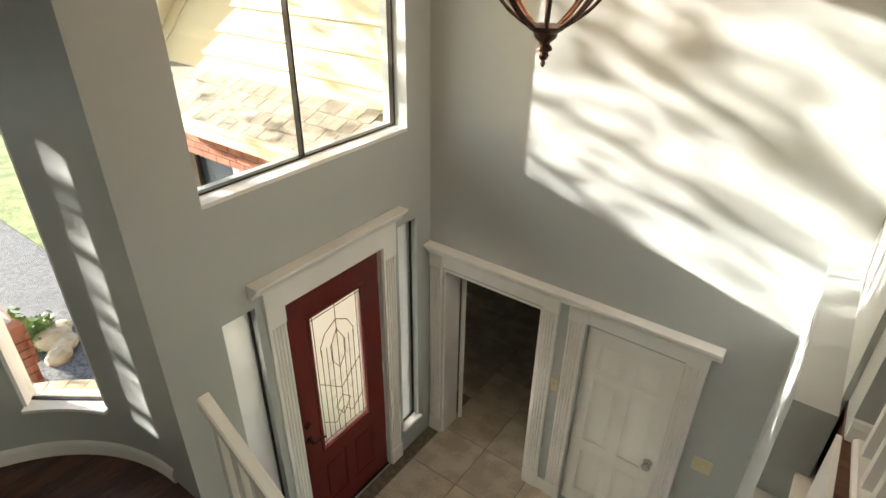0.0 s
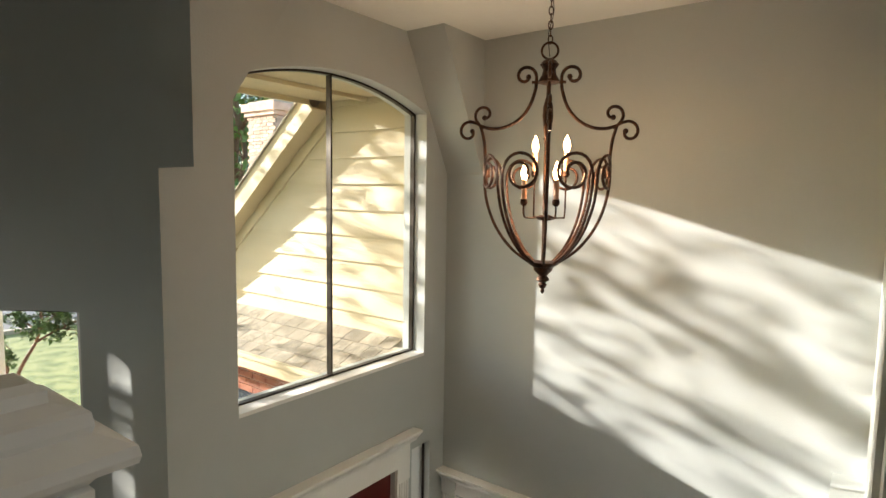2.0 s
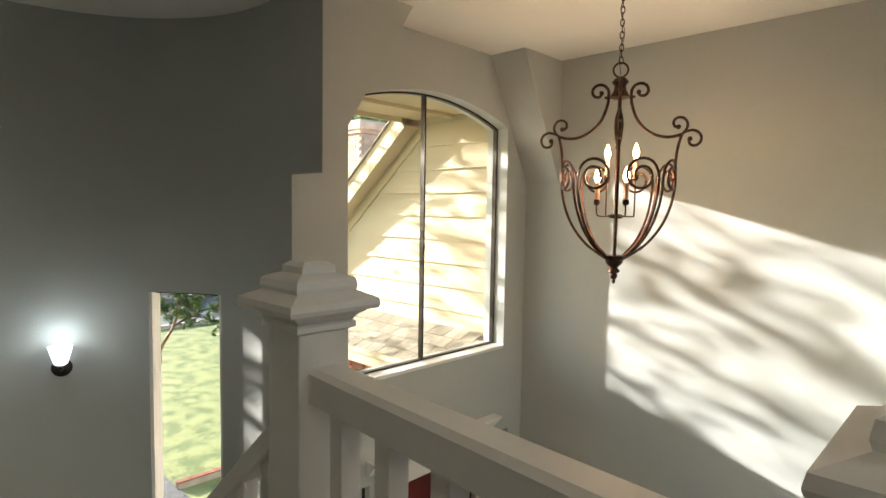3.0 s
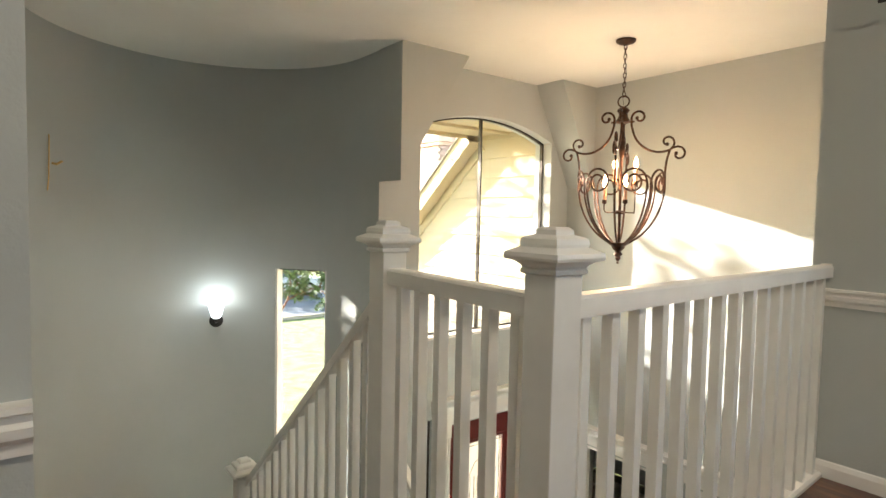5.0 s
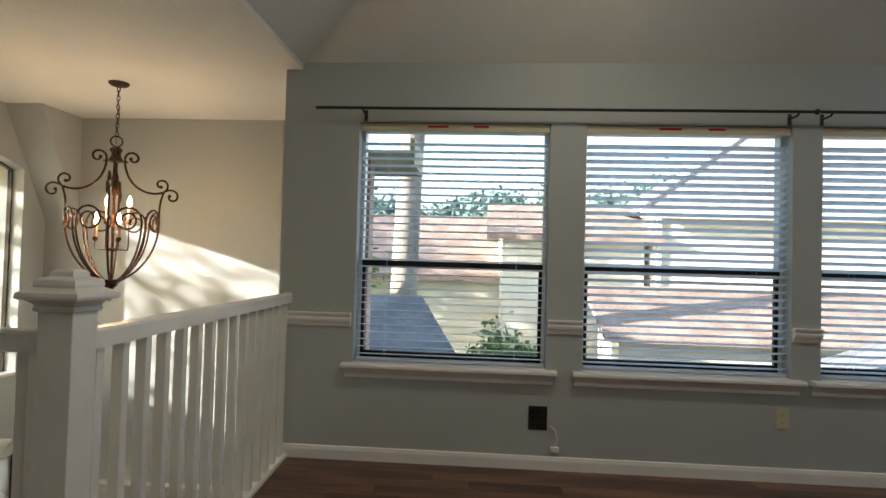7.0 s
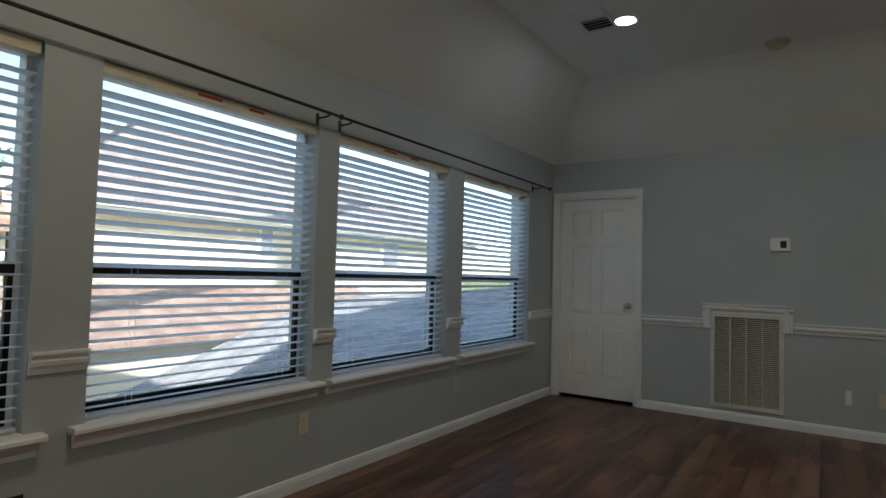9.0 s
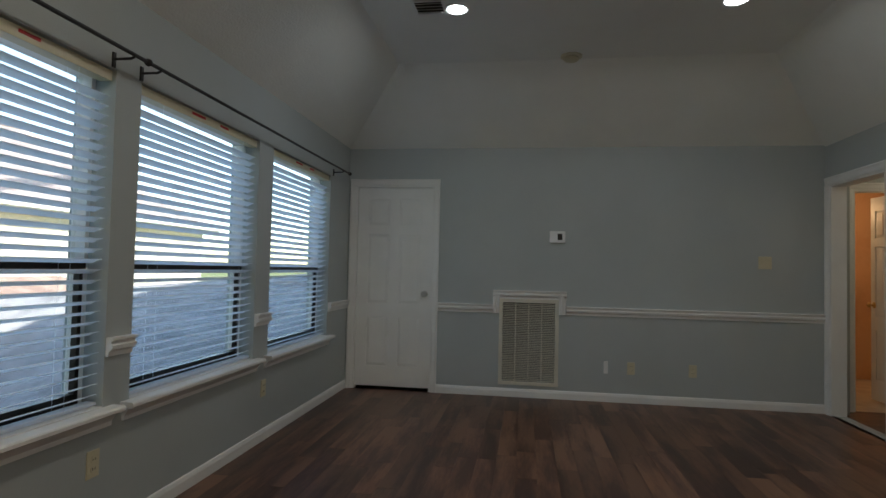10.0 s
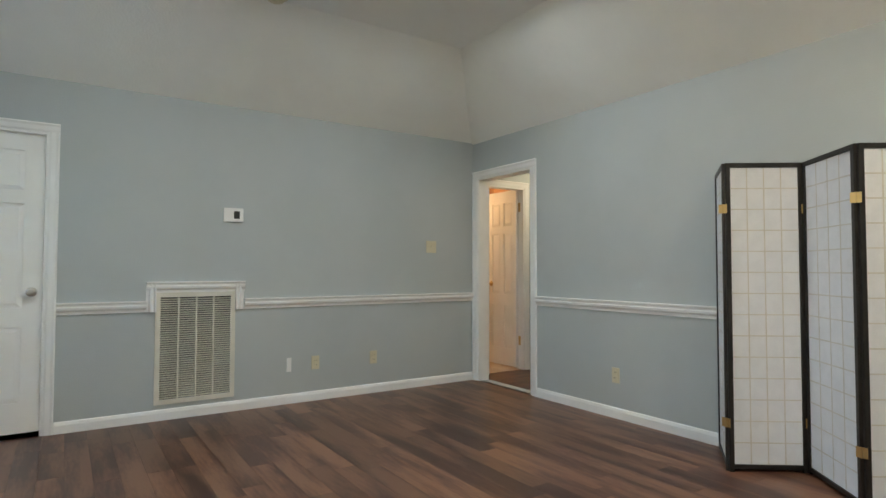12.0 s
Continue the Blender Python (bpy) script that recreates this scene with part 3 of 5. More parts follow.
    for f in (0.16, 0.84):
        bm = bmesh.new()
        for yy in (-0.027, 0.026):
            box(bm, (L * f - 0.0006, yy - 0.0004, SZ + 0.02), (L * f + 0.0006, yy + 0.0004, HZ - 0.05))
        part("ladder_cord", bm, SLAT, bl)
    return w


for i, (x0, x1) in enumerate(WINS):
    loft_window("window_%d" % (i + 1), x0, x1, (-6, -20, -22, -24)[i])


# curtain rods with brackets
def curtain_rod(x0, x1, brackets, label):
    r = root("curtain_rod", label, "curtain rod", (0, LY1, 0))
    part("rod", tube(bmesh.new(), [(x0, -0.09, 2.112), (x1, -0.09, 2.112)], 0.009, 10), BLACK, r)
    part("finial", lathe(bmesh.new(), [(0.008, 0), (0.016, 0.008), (0.018, 0.02), (0.01, 0.03), (0.004, 0.034)], 12, Matrix.Translation((x1, -0.09, 2.112)) @ Matrix.Rotation(radians(90), 4, "Y")), BLACK, r, smooth=True)
    for x in brackets:
        bm = boxes(((x - 0.009, -0.008, 2.055), (x + 0.009, 0.0, 2.12)))
        tube(bm, [(x, -0.004, 2.09), (x, -0.085, 2.09), (x, -0.1, 2.096), (x, -0.103, 2.106)], 0.006, 8)
        part("bracket", bm, BLACK, r)
    return r


curtain_rod(1.49, 4.36, (1.78, 4.27), "thin black metal curtain rod above the windows")
curtain_rod(4.36, 7.33, (4.45, 7.13), "thin black metal curtain rod above the far windows")


# ---- doors and casings ----
def six_panel(parent, w, h, knob_x, y=0.0, t=0.035, mat=TRIM, knob_mat=STEEL, kz=0.93):
    """A six-panel door leaf in its own frame: x 0..w, z 0..h, front at y."""
    bm = bmesh.new()
    st, mid = 0.11 * w / 0.76, 0.10 * w / 0.76
    pw = (w - 2 * st - mid) / 2
    rows = [(0.20, 0.50), (0.83, 0.70), (1.62, 0.27)]
    rows = [(a * h / 2.03, b * h / 2.03) for a, b in rows]
    holes = [(st + c * (pw + mid), st + c * (pw + mid) + pw, z, z + q) for c in (0, 1) for z, q in rows]
    cells(bm, 0, w, 0, h, holes, lambda a, b, c, d: ((a, y, c), (b, y + t, d)))
    part("leaf_frame", bm, mat, parent)
    for a, b, c, d in holes:
        bm = bmesh.new()
        i = 0.03
        for front, sgn in ((y, 1), (y + t, -1)):
            outer = [(a, front + sgn * 0.010, c), (b, front + sgn * 0.010, c), (b, front + sgn * 0.010, d), (a, front + sgn * 0.010, d)]
            inner = [(a + i, front + sgn * 0.002, c + i), (b - i, front + sgn * 0.002, c + i), (b - i, front + sgn * 0.002, d - i), (a + i, front + sgn * 0.002, d - i)]
            o, q = [bm.verts.new(p) for p in outer], [bm.verts.new(p) for p in inner]
            bm.faces.new(q)
            for k in range(4):
                bm.faces.new((o[k], o[(k + 1) % 4], q[(k + 1) % 4], q[k]))
        bmesh.ops.recalc_face_normals(bm, faces=bm.faces)
        part("door_panel", bm, mat, parent)
    if knob_x is not None:
        m = Matrix.Translation((knob_x, y, kz)) @ Matrix.Rotation(radians(90), 4, "X")
        part("knob", lathe(bmesh.new(), [(0.032, 0), (0.032, 0.006), (0.012, 0.01), (0.011, 0.03), (0.026, 0.036), (0.03, 0.05), (0.024, 0.062), (0.008, 0.066)], 16, m), knob_mat, parent, "round knob", smooth=True)


def casing(name, w, h, place, rz, cw=0.06, depth=0.0, material=TRIM):
    """A moulded casing round an opening w wide and h high; local x along the wall, -y out of it. depth: of the jamb behind."""
    c = root(name, "white moulded casing round a doorway", "door casing", place, rz)
    c["kind"] = "structure"
    p = [(0, 0), (0, cw), (0.012, cw), (0.018, cw * 0.85), (0.012, cw * 0.6), (0.010, cw * 0.2), (0.006, 0)]
    for nm, s, e, along, up in (("casing_side", (0, 0, 0), (0, 0, h), (0, -1, 0), (-1, 0, 0)), ("casing_side", (w, 0, 0), (w, 0, h), (0, -1, 0), (1, 0, 0)), ("casing_head", (-cw, 0, h), (w + cw, 0, h), (0, -1, 0), (0, 0, 1))):
        part(nm, prism(bmesh.new(), [Vector(s) + Vector(along) * a + Vector(up) * b for a, b in p], Vector(e) - Vector(s)), material, c)
    if depth:
        part("jamb", boxes(((-0.001, 0, 0), (0.018, depth, h)), ((w - 0.018, 0, 0), (w + 0.001, depth, h)), ((0.018, 0, h - 0.018), (w - 0.018, depth, h + 0.001))), material, c)
    return c


# closed white door in the loft's east wall: local x runs north to south
casing("door_casing", 0.80, 2.045, (LX1, 1.075, 0), -90, 0.06, 0.1)
d = root("door_1", "closed white six-panel door with a steel knob beside the windows", "door", (LX1 + 0.03, 1.055, 0), -90, kind="structure")
six_panel(d, 0.76, 2.02, 0.70)
for o in d.children:
    o.location.z = 0.03
# Black slab behind the door stands in for the shade in its bottom gap.
struct(part("closet_dark", boxes(((LX1 + 0.201, 0.1, -0.1), (LX1 + 0.22, 1.2, 2.3))), BLACK))
casing("door_casing", 0.80, 2.04, (7.56, LY0, 0), 180, 0.07, 0.13)

# ---- return-air grille ----
g = root("return_air_grille", "cream metal return-air grille inside a white trim frame", "air grille", (LX1, -0.39, 0), -90)
part("grille_frame", boxes(((0, -0.012, 0.115), (0.57, 0.0, 0.15)), ((0, -0.012, 0.905), (0.57, 0, 0.94)), ((0, -0.012, 0.15), (0.035, 0, 0.905)), ((0.535, -0.012, 0.15), (0.57, 0, 0.905))), GRILLE, g)
# Black sheet in place of the unlit duct behind the louvres.
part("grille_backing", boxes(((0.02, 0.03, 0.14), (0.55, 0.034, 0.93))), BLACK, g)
for k in range(1, 4):
    part("divider", boxes(((0.035 + 0.125 * k - 0.005, -0.008, 0.15), (0.035 + 0.125 * k + 0.005, 0.012, 0.905))), GRILLE, g)
first = None
for k in range(45):
    m = Matrix.Translation((0.035, 0.002, 0.160 + k * 0.0166)) @ Matrix.Rotation(radians(18), 4, "X")
    if first is None:
        first = part("louvre", boxes(((0, -0.009, -0.002), (0.50, 0.010, 0.002))), GRILLE, g)
        first.matrix_basis = m
    else:
        shared("louvre", first.data, m, g)
bm = bmesh.new()
for s, e, up in (((-0.047, 0, 0.80), (-0.047, 0, 1.0), (1, 0, 0)), ((0.617, 0, 0.80), (0.617, 0, 1.0), (-1, 0, 0))):
    prism(bm, [Vector(s) + Vector((0, -a, 0)) + Vector(up) * (b - 0.02) * 0.8 for a, b in CHAIR], Vector(e) - Vector(s))
sweep(bm, CHAIR, (-0.06, 0, 0.94), (0.64, 0, 0.94), (0, -1, 0))
part("trim_surround", bm, TRIM, g, "white chair-rail moulding")


# ---- small wall fittings ----
def plate(name, label, category, place, rz, w=0.07, h=0.115, mat=CREAM, kind_="outlet"):
    p = root(name, label, category, place, rz)
    part("cover_plate", box(bmesh.new(), (-w / 2, -0.006, -h / 2), (w / 2, 0, h / 2), 0.002), mat, p)
    if kind_ == "outlet":
        for z in (-0.02, 0.02):
            part("socket", lathe(bmesh.new(), [(0.017, 0), (0.017, 0.003)], 14, Matrix.Translation((0, -0.006, z)) @ Matrix.Rotation(radians(90), 4, "X")), mat, p)
            part("slots", boxes(((-0.008, -0.0102, z - 0.004), (-0.006, -0.0091, z + 0.006)), ((0.006, -0.0102, z - 0.004), (0.008, -0.0091, z + 0.006))), BLACK, p)
    elif kind_ == "switch":
        for k in range(max(1, round(w / 0.05) - 0) - (1 if w > 0.09 else 0)):
            x = (k - (max(1, round(w / 0.05) - (1 if w > 0.09 else 0)) - 1) / 2) * 0.046
            part("toggle", boxes(((x - 0.005, -0.016, -0.004), (x + 0.005, -0.006, 0.012))), mat, p)
    return p


for y, w, m in ((-1.40, 0.04, TRIM), (-1.63, 0.07, CREAM), (-2.18, 0.07, CREAM)):
    plate("wall_outlet", "cream wall outlet just above the baseboard" if m is CREAM else "narrow white cable plate above the baseboard", "outlet", (LX1, y, 0.32), -90, w, mat=m, kind_="outlet" if m is CREAM else "")
plate("light_switch", "cream double light switch near the open doorway", "switch", (LX1, -2.80, 1.335), -90, 0.115, kind_="switch")
plate("wall_outlet", "cream wall outlet under the chair rail", "outlet", (5.83, LY0, 0.32), 180)
plate("wall_outlet", "cream wall outlet below the loft windows", "outlet", (4.25, LY1, 0.36), 0)
plate("wall_outlet", "cream wall outlet below the far loft window", "outlet", (5.82, LY1, 0.36), 0)
t = root("thermostat", "white square thermostat with a dark display", "thermostat", (LX1, -0.935, 1.545), -90)
part("housing", box(bmesh.new(), (-0.075, -0.025, -0.055), (0.075, 0, 0.055), 0.006), TRIM, t)
part("display", boxes(((0.0, -0.0265, -0.03), (0.045, -0.0255, 0.03))), BLACK, t)
hb = root("wall_jack_box", "dark recessed box in the wall below the first window", "junction box", (2.86, LY1, 0.30))
part("box_frame", boxes(((-0.055, -0.004, -0.07), (0.055, 0, 0.07)), bevel=0.001), BLACK, hb)
for ix in (-1, 0, 1):
    for iz in (-1, 0, 1):
        part("jack", boxes(((ix * 0.032 - 0.011, -0.009, iz * 0.042 - 0.014), (ix * 0.032 + 0.011, -0.004, iz * 0.042 + 0.014)), bevel=0.001), BRONZE, hb)
cb = root("loose_cable_plug", "white cable plug hanging below the wall box near the floor", "cable", (2.96, LY1 - 0.005, 0.14))
part("plug_body", box(bmesh.new(), (-0.025, -0.02, -0.03), (0.025, 0, 0.0), 0.004), TRIM, cb)
part("cable", tube(bmesh.new(), [(-0.03, -0.006, 0.12), (0.0, -0.012, 0.10), (0.015, -0.012, 0.05), (0.0, -0.01, -0.01)], 0.0035, 6), TRIM, cb)


# ---- folding screen ----
def folding_screen():
    s = root("folding_screen", "black-framed folding room divider with pale paper panels and brass hinges", "room divider")
    pts = [(5.00, -3.285), (4.74, -2.92), (4.48, -3.27), (4.10, -2.94), (3.86, -3.28)]
    H = 1.72
    for (xa, ya), (xb, yb) in zip(pts, pts[1:]):
        a, b = Vector((xa, ya, 0)), Vector((xb, yb, 0))
        L = (b - a).length - 0.012
        m = Matrix.Translation(a + (b - a).normalized() * 0.006) @ Matrix.Rotation(math.atan2(yb - ya, xb - xa), 4, "Z")
        pn = part("panel_frame", boxes(((0, -0.01, 0.0), (0.026, 0.01, H)), ((L - 0.026, -0.01, 0.0), (L, 0.01, H)), ((0.026, -0.01, 0.015), (L - 0.026, 0.01, 0.04)), ((0.026, -0.01, H - 0.026), (L - 0.026, 0.01, H)), bevel=0.0015), BLACK, s)
        pn.matrix_basis = m
        pp = part("paper", boxes(((0.026, -0.0015, 0.04), (L - 0.026, 0.0015, H - 0.026))), PAPER, pn)
        bm = bmesh.new()
        for k in range(1, 14):
            z = 0.04 + (H - 0.066) * k / 14
            box(bm, (0.026, -0.0035, z - 0.003), (L - 0.026, -0.0016, z + 0.003))
            box(bm, (0.026, 0.0016, z - 0.003), (L - 0.026, 0.0035, z + 0.003))
        for k in (1, 2, 3):
            x = 0.026 + (L - 0.052) * k / 4
            box(bm, (x - 0.003, -0.0034, 0.04), (x + 0.003, -0.0018, H - 0.026))
            box(bm, (x - 0.003, 0.0018, 0.04), (x + 0.003, 0.0034, H - 0.026))
        part("lattice", bm, LATTICE, pn, "pale thin lattice strips")
    for i, (x, y) in enumerate(pts[1:-1]):
        for z in (0.27, 1.46):
            yy = y + (0.012 if i % 2 == 0 else 0.012)
            h = part("hinge", boxes(((x - 0.024, yy, z - 0.025), (x + 0.024, yy + 0.003, z + 0.025)), ((x - 0.003, yy + 0.002, z - 0.026), (x + 0.003, yy + 0.008, z + 0.026))), BRASS, s)
    return s


folding_screen()


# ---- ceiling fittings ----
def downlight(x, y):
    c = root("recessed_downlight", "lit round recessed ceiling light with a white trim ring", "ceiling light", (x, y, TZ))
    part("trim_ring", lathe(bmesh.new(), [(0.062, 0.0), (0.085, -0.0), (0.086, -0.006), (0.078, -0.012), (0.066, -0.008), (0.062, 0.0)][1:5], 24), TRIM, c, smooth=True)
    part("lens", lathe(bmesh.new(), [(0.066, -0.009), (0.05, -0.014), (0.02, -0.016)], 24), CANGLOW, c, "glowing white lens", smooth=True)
    # West pair is stronger and warmer than the east pair, as added fill.
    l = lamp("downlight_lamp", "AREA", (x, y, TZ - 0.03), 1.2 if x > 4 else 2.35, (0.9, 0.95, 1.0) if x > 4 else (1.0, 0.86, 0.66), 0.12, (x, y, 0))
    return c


# The two at x = 3.1 are unseen, assumed by symmetry.
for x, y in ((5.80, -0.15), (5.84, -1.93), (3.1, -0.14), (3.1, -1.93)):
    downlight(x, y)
v = root("ceiling_vent", "white oblong ceiling air vent with slanted louvres", "air vent", (5.68, 0.03, TZ))
VX, VY = 0.185, 0.11
part("vent_frame", boxes(((-VX, -VY, -0.008), (VX, -VY + 0.02, 0)), ((-VX, VY - 0.02, -0.008), (VX, VY, 0)), ((-VX, -VY + 0.02, -0.008), (-VX + 0.02, VY - 0.02, 0)), ((VX - 0.02, -VY + 0.02, -0.008), (VX, VY - 0.02, 0))), TRIM, v)
# Flat black sheet gives the vent its shaded depth by colour.
part("vent_backing", boxes(((-VX + 0.02, -VY + 0.02, -0.002), (VX - 0.02, VY - 0.02, 0))), BLACK, v)
part("vent_divider", boxes(((-0.035, -VY + 0.02, -0.009), (-0.005, VY - 0.02, -0.002))), TRIM, v)
for k in range(8):
    o = part("louvre", boxes(((-0.017, -VY + 0.02, -0.001), (0.017, VY - 0.02, 0.001))), TRIM, v)
    o.matrix_basis = Matrix.Translation((-0.146 + 0.0415 * k, 0, -0.006)) @ Matrix.Rotation(radians(35 if k < 3 else -35), 4, "Y")
s = root("smoke_detector", "yellowed round smoke detector on the ceiling", "smoke detector", (6.72, -0.975, TZ))
part("base_ring", lathe(bmesh.new(), [(0.085, 0), (0.085, -0.012), (0.07, -0.016)], 24), CREAM, s, smooth=True)
part("dome", lathe(bmesh.new(), [(0.06, -0.016), (0.062, -0.03), (0.05, -0.042), (0.02, -0.046)], 24), CREAM, s, smooth=True)


# ---- wall sconce on the round wall ----
sx, sy = at_angle(164.5)
sc = root("wall_sconce", "lit bell-shaped glass wall sconce on a dark round bracket", "wall light", (sx, sy, 0.27), 74.5)
part("back_plate", lathe(bmesh.new(), [(0.055, 0), (0.055, 0.008), (0.035, 0.02), (0.012, 0.026)], 20, Matrix.Rotation(radians(90), 4, "X")), BLACK, sc, smooth=True)
part("arm", tube(bmesh.new(), [(0, -0.02, 0), (0, -0.06, -0.005), (0, -0.085, 0.01), (0, -0.09, 0.04)], 0.009, 8), BLACK, sc, smooth=True)
part("shade", lathe(bmesh.new(), [(0.024, 0.035), (0.036, 0.045), (0.05, 0.09), (0.064, 0.145), (0.060, 0.145), (0.046, 0.09), (0.032, 0.05)], 20, Matrix.Translation((0, -0.09, 0))), COOLGLOW, sc, "glowing white glass shade", smooth=True)
dx, dy = at_angle(164.5, CR - 0.16)
lamp("sconce_lamp", "POINT", (dx, dy, 0.45), 0.32, (0.92, 0.98, 0.96), 0.03)


# ---- chandelier ----
def spiral(cx, cz, r0, r1, a0, a1, n=20):
    return [(cx + (r0 + (r1 - r0) * k / n) * math.cos(radians(a0 + (a1 - a0) * k / n)), 0, cz + (r0 + (r1 - r0) * k / n) * math.sin(radians(a0 + (a1 - a0) * k / n))) for k in range(n + 1)]


def smooth_line(pts, n=5):
    """Catmull-Rom points through the given ones."""
    p = [Vector(q) for q in pts]
    out = []
    for i in range(len(p) - 1):
        a, b, c_, d_ = p[max(i - 1, 0)], p[i], p[i + 1], p[min(i + 2, len(p) - 1)]
        for k in range(n):
            t = k / n
            out.append(0.5 * ((2 * b) + (c_ - a) * t + (2 * a - 5 * b + 4 * c_ - d_) * t * t + (3 * b - a - 3 * c_ + d_) * t ** 3))
    return out + [p[-1]]


def chandelier(x, y):
    c = root("chandelier", "dark wrought-iron scrolled basket chandelier with lit candle bulbs", "chandelier", (x, y, 0.022), 28)
    part("canopy", lathe(bmesh.new(), [(0.065, FCZ - 0.022), (0.065, FCZ - 0.022 - 0.01), (0.05, FCZ - 0.022 - 0.022), (0.015, FCZ - 0.022 - 0.03)], 24), IRON, c, smooth=True)
    z, k = FCZ - 0.022 - 0.03, 0
    link = None
    while z > 1.985:                                       # chain
        m = Matrix.Translation((0, 0, z - 0.015)) @ Matrix.Rotation(radians(90 * k), 4, "Z")
        if link is None:
            link = part("chain_link", tube(bmesh.new(), [(0.0095 * math.cos(math.tau * i / 14), 0, 0.019 * math.sin(math.tau * i / 14)) for i in range(15)], 0.0028, 6), IRON, c, smooth=True)
            link.matrix_basis = m
        else:
            shared("chain_link", link.data, m, c)
        z, k = z - 0.031, k + 1
    part("wire", tube(bmesh.new(), smooth_line([(0.012, 0.004, FCZ - 0.022 - 0.03), (-0.010, 0.008, 2.25), (0.012, -0.006, 2.12), (-0.008, 0.006, 2.02), (0, 0, 1.92)]), 0.0018, 5), BLACK, c)
    part("ring", tube(bmesh.new(), [(0.036 * math.cos(math.tau * i / 24), 0, 1.945 + 0.036 * math.sin(math.tau * i / 24)) for i in range(25)], 0.005, 8), IRON, c, smooth=True)
    part("hub", lathe(bmesh.new(), [(0.012, 1.912), (0.03, 1.9), (0.042, 1.885), (0.028, 1.865), (0.032, 1.84), (0.045, 1.82), (0.05, 1.808), (0.03, 1.8)], 20), IRON, c, smooth=True)
    part("hub_bar", boxes(((-0.075, -0.006, 1.803), (0.075, 0.006, 1.815)), ((-0.006, -0.075, 1.8025), (0.006, 0.075, 1.8145)), bevel=0.002), IRON, c)
    part("stem", tube(bmesh.new(), [(0, 0, 1.80), (0, 0, 1.0)], 0.010, 10), IRON, c, smooth=True)
    part("stem_knop", lathe(bmesh.new(), [(0.012, 1.74), (0.022, 1.70), (0.024, 1.66), (0.018, 1.60), (0.012, 1.57)], 14), IRON, c, smooth=True)
    part("finial", lathe(bmesh.new(), [(0.072, 1.005), (0.068, 0.995), (0.045, 0.98), (0.042, 0.965), (0.022, 0.945), (0.018, 0.94), (0.028, 0.93), (0.03, 0.92), (0.014, 0.91), (0.02, 0.90), (0.014, 0.885), (0.006, 0.88), (0.011, 0.87), (0.004, 0.858)], 18), IRON, c, smooth=True)
    curve = smooth_line([(0.055, 0, 1.81), (0.060, 0, 1.77), (0.085, 0, 1.70), (0.13, 0, 1.645), (0.19, 0, 1.612), (0.25, 0, 1.605), (0.30, 0, 1.618)])
    top_scroll = spiral(0.104, 1.835, 0.014, 0.049, 190 - 360, 180, 24)
    up_scroll = spiral(0.283, 1.668, 0.048, 0.014, -60, 270, 20)
    hook = smooth_line([(0.285, 0, 1.607), (0.315, 0, 1.628), (0.345, 0, 1.637)]) + spiral(0.352, 1.589, 0.048, 0.015, 92, -200, 18)
    rib = smooth_line([(0.300, 0, 1.615), (0.285, 0, 1.56), (0.277, 0, 1.49), (0.277, 0, 1.42), (0.277, 0, 1.35), (0.258, 0, 1.25), (0.215, 0, 1.15), (0.145, 0, 1.06), (0.055, 0, 0.995)])
    side_rib = [(0.277, 1.40), (0.275, 1.34), (0.257, 1.25), (0.214, 1.15), (0.144, 1.06), (0.055, 0.995)]
    for k in range(4):
        m = Matrix.Rotation(radians(90 * k), 4, "Z")
        for nm, bm in (("upper_arm", tube(bmesh.new(), [Vector(q) for q in top_scroll] + curve, 0.0075, 8)), ("arm_scroll", tube(bmesh.new(), up_scroll, 0.007, 8)),
                       ("arm_hook", tube(bmesh.new(), hook, 0.007, 8)), ("rib", tube(bmesh.new(), rib, 0.007, 8))):
            part(nm, bm, IRON, c, smooth=True).matrix_basis = m
        for p in (top_scroll[0], up_scroll[-1], hook[-1]):
            bm = bmesh.new()
            bmesh.ops.create_uvsphere(bm, u_segments=10, v_segments=8, radius=0.012, matrix=Matrix.Translation(p))
            part("scroll_end", bm, IRON, c, smooth=True).matrix_basis = m
        for sgn in (1, -1):                                # ribs that end in a loop beside the arm
            a0 = sgn * radians(42)
            pts = [(r * math.cos(a0), r * math.sin(a0), z_) for r, z_ in side_rib[::-1]]
            for i in range(34):
                f = i / 33
                ang = math.pi - math.radians(560) * f
                rr = 0.089 * (1 - 0.66 * f)
                u, z_ = 0.204 - 0.112 + rr * math.cos(math.pi - ang) * -1 * -1, 1.40 + rr * math.sin(ang)
                th = sgn * (0.112 - rr * math.cos(ang) * 1.0) / 0.277
                pts.append((0.277 * math.cos(th), 0.277 * math.sin(th), z_))
            part("scroll_rib", tube(bmesh.new(), smooth_line(pts[:7], 4)[:-1] + [Vector(q) for q in pts[6:]], 0.0068, 8), IRON, c, smooth=True).matrix_basis = m
    part("cluster_plate", lathe(bmesh.new(), [(0.03, 1.195), (0.038, 1.205), (0.038, 1.212), (0.02, 1.22)], 16), IRON, c, smooth=True)
    for az, r, low in ((25, 0.10, 1.42), (120, 0.10, 1.42), (205, 0.105, 1.29), (295, 0.105, 1.29), (70, 0.09, 1.29), (160, 0.10, 1.42))[:4]:
        a = radians(az)
        dx, dy = math.cos(a), math.sin(a)
        l = part("candle_arm", tube(bmesh.new(), smooth_line([(0.02 * dx, 0.02 * dy, 1.208), (r * 0.85 * dx, r * 0.85 * dy, 1.206), (r * dx, r * dy, 1.225), (r * dx, r * dy, low - 0.02)]), 0.004, 6), IRON, c, smooth=True)
        at = Matrix.Translation((r * dx, r * dy, 0))
